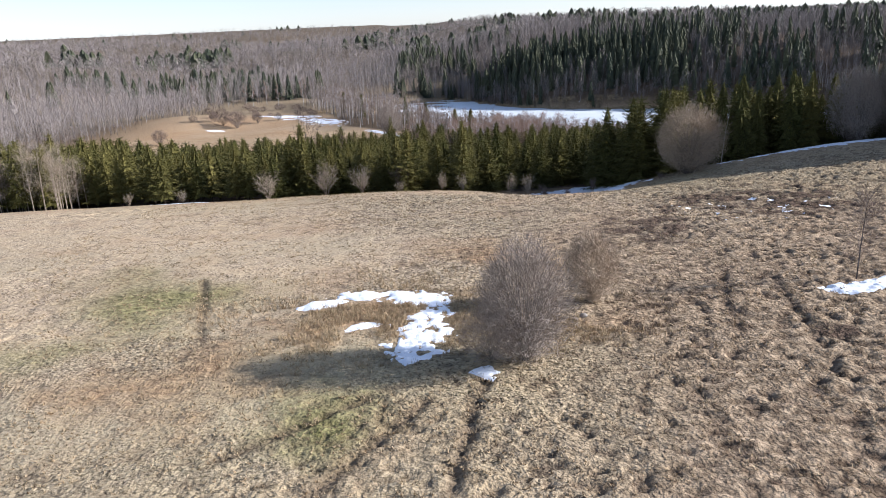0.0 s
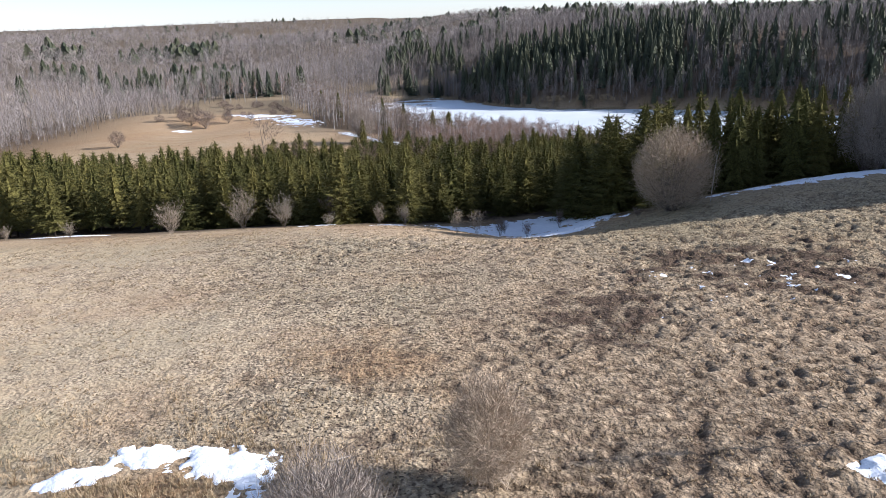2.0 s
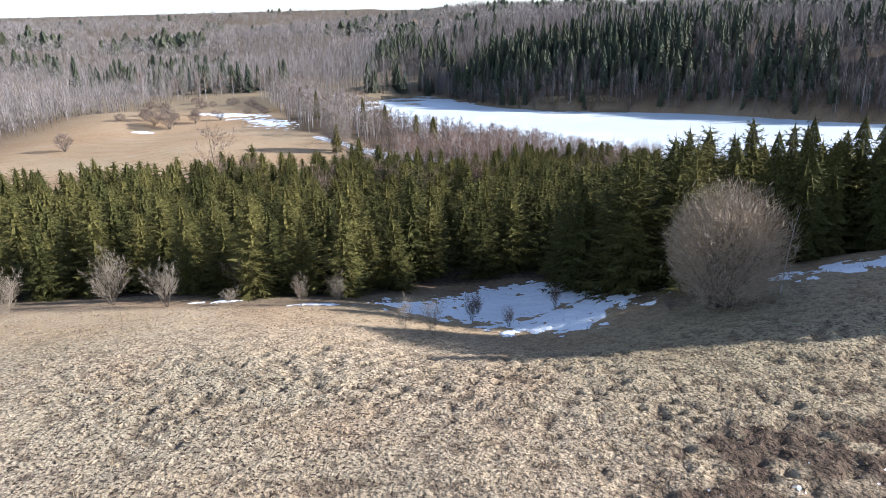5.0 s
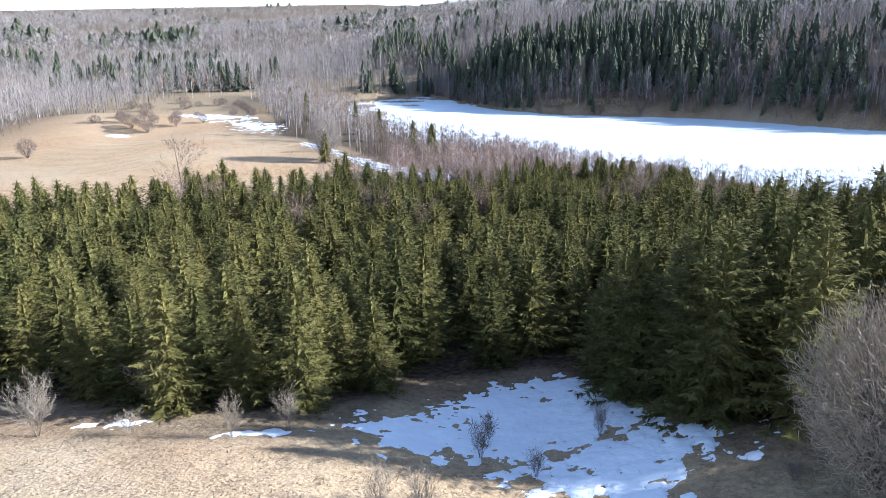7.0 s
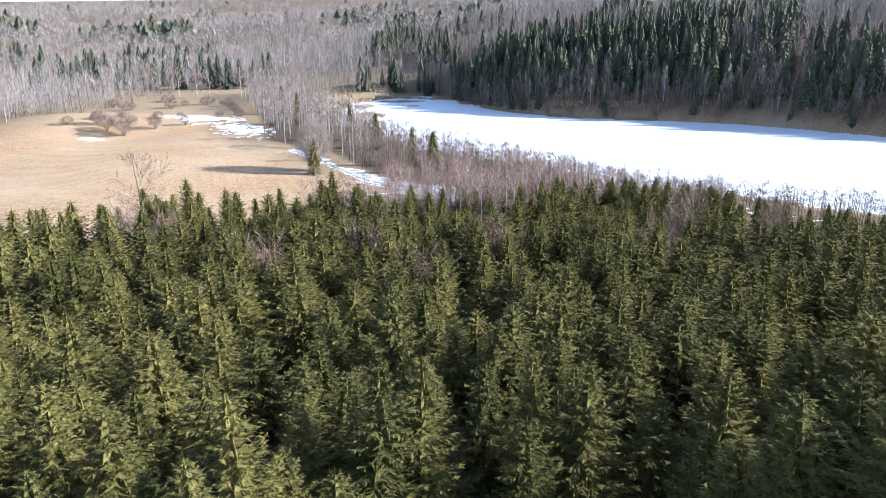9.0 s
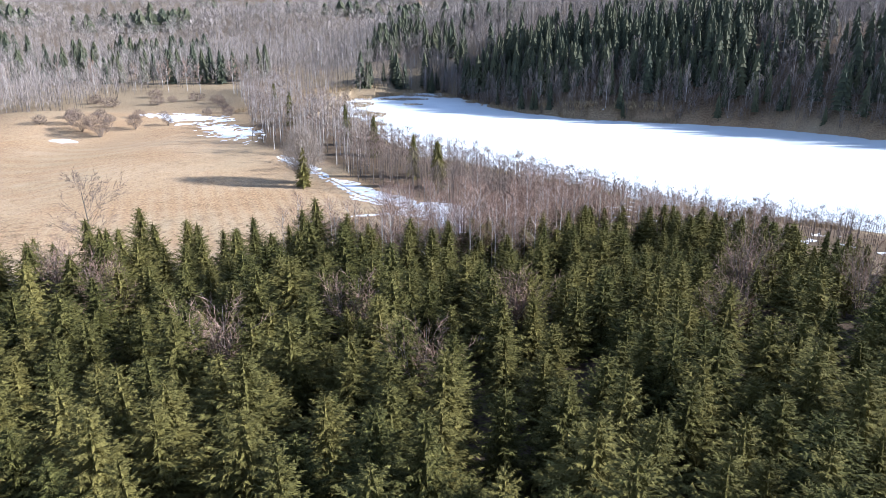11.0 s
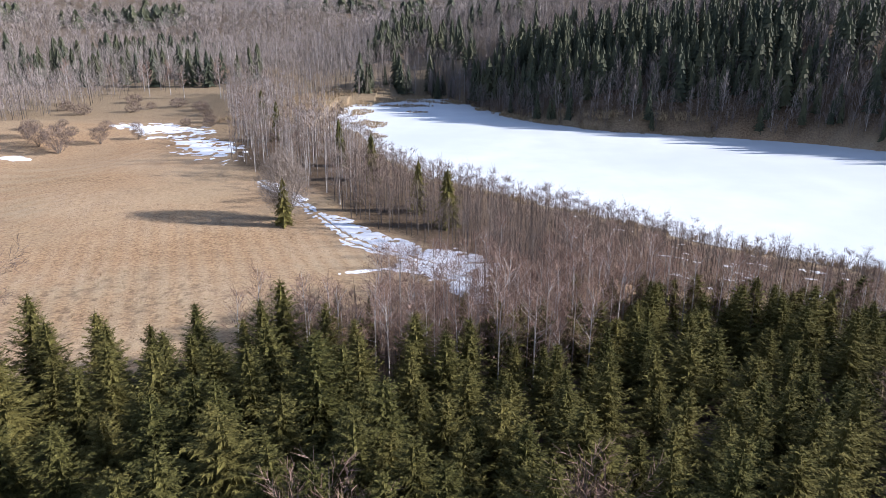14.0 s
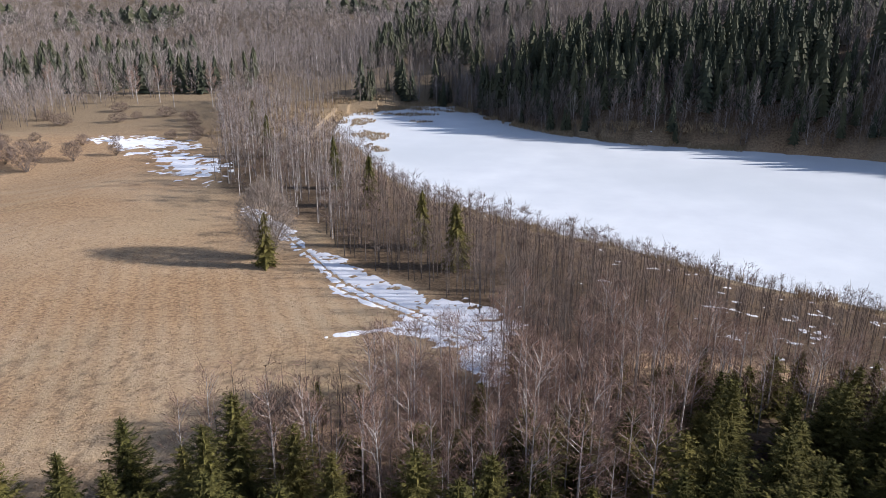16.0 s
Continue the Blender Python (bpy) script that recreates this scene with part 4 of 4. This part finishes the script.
place_all(small, [(-1, 213, .8, .8), (2.5, 213.5, .7, .7), (17, 222, .8, 1), (21, 209, 1.0, 1), (29, 212, 1.2, 1), (33, 209, 1.3, 1), (36, 213, 1.1, 1), (41, 208, 1.3, 1), (44, 211, 1.3, 1), (50, 207, 1.3, 1), (9, 205, .9, 1), (13, 212, .9, 1), (26, 218, .9, 1)] + [(R.uniform(25, 62), R.uniform(201, 221), R.uniform(.7, 1.2), R.uniform(1, 1.4)) for k in range(36)] + [(R.uniform(-4, 27), R.uniform(198, 207), R.uniform(.7, 1.2), R.uniform(1, 1.3)) for k in range(26)], R)
one("bush", "domed bare grey willow bush at the field's corner", "bush", dome(R, 5.2, 3.6, 80, 5000, .018, .0, .12, .5), -3.6, 209.5, BARK, TWIGS)


# Alders along the shore
alders = [plant("alder_tree", "slender bare alder in a shoreline stand", "alder tree", "shore alders", *slim(R, 9.2, 1.8, 330, .28, .009, 5, 14), BARK, TWIGS) for k in range(5)]
alder_lo = [tuple(t.arrays() for t in slim(R, 9.0, 2.1, 100, .24, .032)) for k in range(8)]
SHORE_SPRUCES = ((6.2, 268.7, 1.18, .85), (11.5, 259.8, 1.22, 1.0), (-4.4, 292, 1.25, .9), (-12.5, 305, 1.3, .7), (-33, 335, 1.25, .8), (-45, 370, 1.25, .9))
near_a, far_a = [], []
for gx0 in np.arange(-82, 118, 2.05):
    for gy0 in np.arange(200, 470, 2.05):
        px, py = gx0 + R.uniform(-.9, .9), gy0 + R.uniform(-.9, .9)
        zone = float(alder_zone(px, py))
        if zone < .3 or R.random() < (.12 if px > -8 else .5):
            continue
        shore = -float(in_lake(px, py))
        s = R.uniform(.7, 1.08) * (1 if shore > 30 else .2 + .15 * float(step(px, 35, 60)) + .0266 * max(shore, 0)) * (1 - .3 * float(step(px, 15, 55)))
        if any((px - q[0]) ** 2 + (py - q[1]) ** 2 < 4 for q in SHORE_SPRUCES):
            continue
        if any(abs(px - q[0]) < 2.6 and -9 < py - q[1] < 0 for q in SHORE_SPRUCES):
            s *= .72
        if len(near_a) < 290 and py < 262 and px > 0 and zone < 14:
            near_a.append((px, py, s, R.uniform(.85, 1.15)))
        else:
            far_a.append((px, py, float(land(px, py)) - .1, s * (1.3 if px < -12 else 1.15 if px < -4 else 1), R.uniform(.9, 1.2)))
place_all(alders, near_a, R)
pale_a = [q for k, q in enumerate(far_a) if q[0] < -6 and k % 2 == 0]
thicket("alder_stand", "dense stand of bare grey-brown alders by the lake", "alder stand", alder_lo, [q for k, q in enumerate(far_a) if not (q[0] < -6 and k % 2 == 0)], (BARK, TWIGS), R)
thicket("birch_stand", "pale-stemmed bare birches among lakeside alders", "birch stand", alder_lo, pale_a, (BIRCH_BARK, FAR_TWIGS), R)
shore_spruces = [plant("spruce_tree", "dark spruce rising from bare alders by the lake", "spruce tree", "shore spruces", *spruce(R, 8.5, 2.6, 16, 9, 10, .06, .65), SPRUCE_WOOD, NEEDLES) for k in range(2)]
place_all(shore_spruces, SHORE_SPRUCES, R)

# Trees of the lower field
one("bare_tree", "spreading bare tree at the edge of a lower field", "tree", dome(R, 12.8, 4.7, 120, 8000, .02, .12, .08, 1.0), -16.6, 262.5, BARK, BUSH_TWIGS, parts=("trunk", "crown"))
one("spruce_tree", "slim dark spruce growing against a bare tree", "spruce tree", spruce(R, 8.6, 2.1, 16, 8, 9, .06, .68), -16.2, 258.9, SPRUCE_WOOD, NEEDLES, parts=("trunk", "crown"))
one("bare_tree", "wide bare tree with open crown behind young spruces", "tree", tree(R, 12.0, .2, 5.2, 18, 1, 8, .03, .012, .6), -36.0, 205.5, BARK, TWIGS, parts=("trunk", "crown"))
orchard = [plant("bare_tree", "small rounded bare tree in a dry field", "tree", "field trees", *dome(R, 6.0, 3.1, 40, 1600, .03, .15, .12), BARK, TWIGS) for k in range(2)]
place_all(orchard, [(-101, 274, .95, 1), (-85, 322, 1.25, 1.1), (-92, 326, .9, 1.1), (-97, 331, .8, 1), (-78, 330, .8, 1), (-70, 335, .6, 1)], R)
dark = [plant("shrub", "rounded dark bare shrub in marshy grass", "shrub", "marsh shrubs", *dome(R, 3.4, 2.0, 20, 700, .035, .0, .16), BARK, TWIGS, "trunk", "crown") for k in range(2)]
place_all(dark, [(-73, 400, 1.1, 1.5), (-84, 408, 1.1, 1.7), (-92, 404, .8, 1.4), (-66, 362, .8, 1.2), (-58, 358, .9, 1.2), (-62, 372, .9, 1.3), (-104, 420, 1.1, 1.6), (-120, 400, 1.1, 1.5), (-77, 352, .6, 1.3), (-99, 338, .9, 1.4), (-88, 336, .8, 1.3), (-106, 330, .9, 1.3), (-94, 344, .7, 1.3), (-82, 344, .9, 1.2), (-110, 390, 1.2, 1.6), (-95, 396, 1.1, 1.5), (-68, 388, .9, 1.4)], R)
white = [plant("birch_tree", "tall white-stemmed bare birch in a valley", "birch tree", "valley birches", *tree(R, 14.0, .25, 3.0, 22, 0, 12, .06, .010, .9), BIRCH_BARK, BIRCH_TWIGS) for k in range(3)]
place_all(white, [(-150 + 9 * k + R.uniform(-3, 3), 440 + R.uniform(-10, 16), R.uniform(.8, 1.1), 1) for k in range(9)], R)


# Woods of the far shore and the valley
def wooded(x, y):
    hill = y - far_shore(max(x, -25.0)) > 4 if x > -25 else False
    west = x <= -25 and y > lerp(x, (-500, -190, -135, -112, -60, -25), (195, 200, 262, 445, 470, 445))
    return hill or west


far_spruce = [tuple(t.arrays() for t in far_conifer(R, 15.0, 2.6, 10, 11)) for k in range(8)]
far_bare = [tuple(t.arrays() for t in plume(R, 12.5, 2.7, 64, .05, .22)) for k in range(9)]
thin_spruce = [tuple(t.arrays() for t in far_conifer(R, 14.0, 3.2, 6, 8)) for k in range(6)]
thin_bare = [tuple(t.arrays() for t in plume(R, 12.0, 3.3, 30, .12, .15)) for k in range(7)]
SIGHT = np.linspace(.35, .97, 36)


def hidden(x, y, top):
    """Whether the land hides a treetop from all of the flight."""
    for ex, ey, ez in ((0, 0, 45.5), (12, 75, 45.5), (10, 156, 45.5)):
        if np.all(land(ex + (x - ex) * SIGHT, ey + (y - ey) * SIGHT) + 3 < ez + (top - ez) * SIGHT):
            return False
    return True


lots = {"hill_spruce": [], "valley_bare": [], "hill_bare": [], "hill_birch": [], "shore_brush": [], "far_spruce": [], "far_bare": []}
r = 190.0
while r < 2900:
    s = 3.8 * max(1.0, (r / 330) ** (1.08 if r < 1100 else 1.16))
    for k in range(int(1.41 * r / s)):
        a = -.80 + 1.41 * (k + R.uniform(0, 1)) / (1.41 * r / s)
        px, py = 10 + (r + R.uniform(-.5, .5) * s) * math.sin(a), 60 + (r + R.uniform(-.5, .5) * s) * math.cos(a)
        if not wooded(px, py):
            continue
        pz = float(land(px, py))
        if r > 450 and hidden(px, py, pz + 14):
            continue
        rise = min(1.0, max(0.0, (py - float(far_shore(max(px, -25.0)))) / 110) ** .5) if px > -25 else .5
        mix = .8 * float(ripple(px, py, 60, 120, 3)) + .7 * float(ripple(px, py, 11, 125, 2)) if px > -25 else 1.25 * float(ripple(px, py, 85, 120, 2)) + .3 * float(ripple(px, py, 9, 125, 2))
        limit = float(lerp(px, (-160, -26, -25, 70), (-.80, -.5, -.10, -.06))) - .4 * (rise < .3 and px > -25) - .34 * (rise > .9 and px > 0)
        if px > -25 and .25 < rise < .85:
            limit += .02
        conifer = mix < limit or (-185 < px < -72 and 462 < py < 505 and R.random() < .36)
        far = r > 620
        size = R.uniform(.55, 1.15) * (1.0 if r < 700 else 1.05)
        wide = min(2.3, max(1.0, s / 4.4)) * R.uniform(.85, 1.15)
        if not far and r < 330 and px < -100:
            size *= .9
        row = (px, py, pz - .2, size, wide)
        if conifer:
            lots["far_spruce" if far else "hill_spruce"].append(row)
        elif far:
            lots["far_bare"].append(row)
        else:
            lots["hill_birch" if R.random() < .08 else "hill_bare" if px > -20 else "valley_bare"].append(row)
    r += s
for k in range(2000):
    px = R.uniform(5, 330)
    py = float(far_shore(px)) + 3 + 28 * R.random() ** 1.3
    kind = R.random()
    lots["hill_birch" if kind < .07 else "hill_spruce" if kind < .15 else "shore_brush" if kind < .5 else "hill_bare"].append((px, py, float(land(px, py)) - .2, R.uniform(.4, .9), R.uniform(.8, 1.1)))
thicket("hillside_spruces", "dark spruces scattered over a wooded hillside", "spruce wood", far_spruce, lots["hill_spruce"], (BARK, FAR_NEEDLES), R)
thicket("hillside_wood", "bare grey-brown deciduous wood on a hillside", "bare wood", far_bare, lots["hill_bare"], (BARK, SHADED_HILL_TWIGS), R)
brush = [tuple(t.arrays() for t in plume(R, 6.5, 2.4, 60, .05, .02)) for k in range(4)]
thicket("shore_brush", "dark bare brushwood at the foot of a wooded hill", "brushwood", brush, lots["shore_brush"], (BARK, TWIGS), R)
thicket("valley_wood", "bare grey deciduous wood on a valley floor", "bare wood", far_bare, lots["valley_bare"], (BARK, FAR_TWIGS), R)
thicket("hillside_birches", "pale-stemmed bare birches on a hillside", "birch wood", far_bare, lots["hill_birch"], (BIRCH_BARK, FAR_TWIGS), R)
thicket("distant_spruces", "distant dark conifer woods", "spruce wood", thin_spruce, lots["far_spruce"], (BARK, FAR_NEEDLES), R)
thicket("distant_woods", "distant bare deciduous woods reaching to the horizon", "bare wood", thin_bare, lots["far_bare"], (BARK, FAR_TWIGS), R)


# Reeds, straw and stones
def blades(name, label, spots, height, width, mat, lean=.35, per=4):
    n = len(spots)
    x, y = np.repeat(spots[:, 0], per), np.repeat(spots[:, 1], per)
    m = n * per
    a, h = R.uniform(0, 6.283, m), R.uniform(.5, 1.15, m) * height
    x, y = x + R.normal(0, .10, m) * height, y + R.normal(0, .10, m) * height
    z = np.maximum(surface(x, y), 0) - .04
    sx, sy = np.cos(a) * width, np.sin(a) * width
    la = R.uniform(0, 6.283, m)
    ln = R.uniform(0, 1, m) * lean * h
    v = np.stack([np.stack([x - sx, y - sy, z], -1), np.stack([x + sx, y + sy, z], -1), np.stack([x + np.cos(la) * ln, y + np.sin(la) * ln, z + h], -1)], 1).reshape(-1, 3)
    tint = np.repeat(R.random(n), per * 3)
    ob = new(name, mesh_from(name, v, np.arange(m * 3).reshape(-1, 3), mat, {"tint": tint}))
    return tagged(ob, label, "grass", kind="stuff")


p = np.stack([R.uniform(-34, 50, 42000), 16 + 86 * R.random(42000) ** 1.25], -1)
blades("meadow_tufts", "matted tufts of dry yellow-grey grass", p[(ripple(p[:, 0], p[:, 1], 1.6, 130, 2) > -.1) & (np.maximum(curved_snow(*p.T), thin_snow(*p.T)) < 0)], .16, .035, STRAW, 1.7, 4)
p = np.stack([R.uniform(-80, 14, 16000), 199 + 95 * R.random(16000) ** 1.5], -1)
blades("field_tufts", "short dry golden grass tufts of a lower field", p[(ripple(p[:, 0], p[:, 1], 3.0, 135, 2) > -.1) & (in_plantation(p[:, 0], p[:, 1]) < -3) & (alder_zone(p[:, 0], p[:, 1]) < 0) & (lane_snow(p[:, 0], p[:, 1]) < -.1)], .2, .05, STRAW, 1.6, 3)
p = np.stack([R.normal(-4, 5, 5000), R.normal(42, 4, 5000)], -1)
p = np.concatenate([p, np.stack([R.normal(7, 2.6, 1800), R.normal(40.5, 2.2, 1800)], -1)])
blades("tall_dry_grass", "tall reddish dry grass round a bush and snow", p[(ripple(p[:, 0], p[:, 1], 2.5, 131, 2) > -.1) & (np.maximum(curved_snow(*p.T), thin_snow(*p.T)) < -.1)], .42, .016, STRAW, .9, 5)
p = np.stack([R.uniform(-60, 10, 9000), R.uniform(370, 452, 9000)], -1)
w = in_lake(p[:, 0], p[:, 1])
blades("reed_bed", "tan reeds at the marshy end of a frozen lake", p[(w < 16) & (w > -40) & (ripple(p[:, 0], p[:, 1], 9, 132, 2) - .04 * np.maximum(w, -3) > .08)], 1.5, .06, STRAW, .4, 4)
p = np.stack([R.uniform(-30, 24, 14000), R.uniform(352, 450, 14000)], -1)
islands = np.max([blot(p[:, 0], p[:, 1], *b) for b in ((-14, 388, 5, 8, 142, 3, 20, .9), (-19, 412, 4, 8, 143, 3, 0, .9), (-4, 428, 9, 3, 144, 3, 0, .9), (8, 437, 8, 2.5, 145, 3, -20, .9), (-9, 368, 2.5, 6, 146, 2, 30, .9), (2, 413, 4, 1.6, 147, 2, 0, .9))], axis=0)
blades("reed_islands", "low tan reeds standing out of the lake ice", p[(islands > .1) & (in_lake(p[:, 0], p[:, 1]) > 0)], .7, .10, STRAW, .9, 4)
p = np.stack([R.uniform(10, 100, 4200), R.uniform(0, 9, 4200)], -1)
p[:, 1] = far_shore(p[:, 0]) + p[:, 1] - 2
blades("bank_reeds", "dry reeds along the far bank of a lake", p[ripple(p[:, 0], p[:, 1], 6, 133, 2) > -.2], 1.4, .06, STRAW, .4, 4)
p = np.stack([R.uniform(-16, 100, 4000), R.uniform(-5, 1.5, 4000)], -1)
p[:, 1] = near_shore(p[:, 0]) + p[:, 1]
blades("shore_reeds", "dry reeds along the near shore of a lake", p[ripple(p[:, 0], p[:, 1], 6, 134, 2) > -.1], 1.4, .05, STRAW, .4, 4)


def field_stone(size):
    bm = bmesh.new()
    bmesh.ops.create_icosphere(bm, subdivisions=2, radius=size)
    for v in bm.verts:
        v.co *= 1 + .25 * noise.noise(v.co * 1.7 / size + Vector((size * 31, 0, 0)))
        v.co.z *= .65
    me = bpy.data.meshes.new("field_stone")
    bm.to_mesh(me)
    bm.free()
    me.materials.append(STONE)
    return tagged(new("field_stone", me), "grey field stone half sunk in dry grass", "stone", "stone heap")


for x, y, size in ((6.9, 40.2, .26), (7.4, 39.9, .2), (8.0, 40.6, .24), (6.3, 39.5, .17)):
    field_stone(size).matrix_basis = pose(x, y, float(surface(x, y)) + size * .25, 0, 0, x * 77)
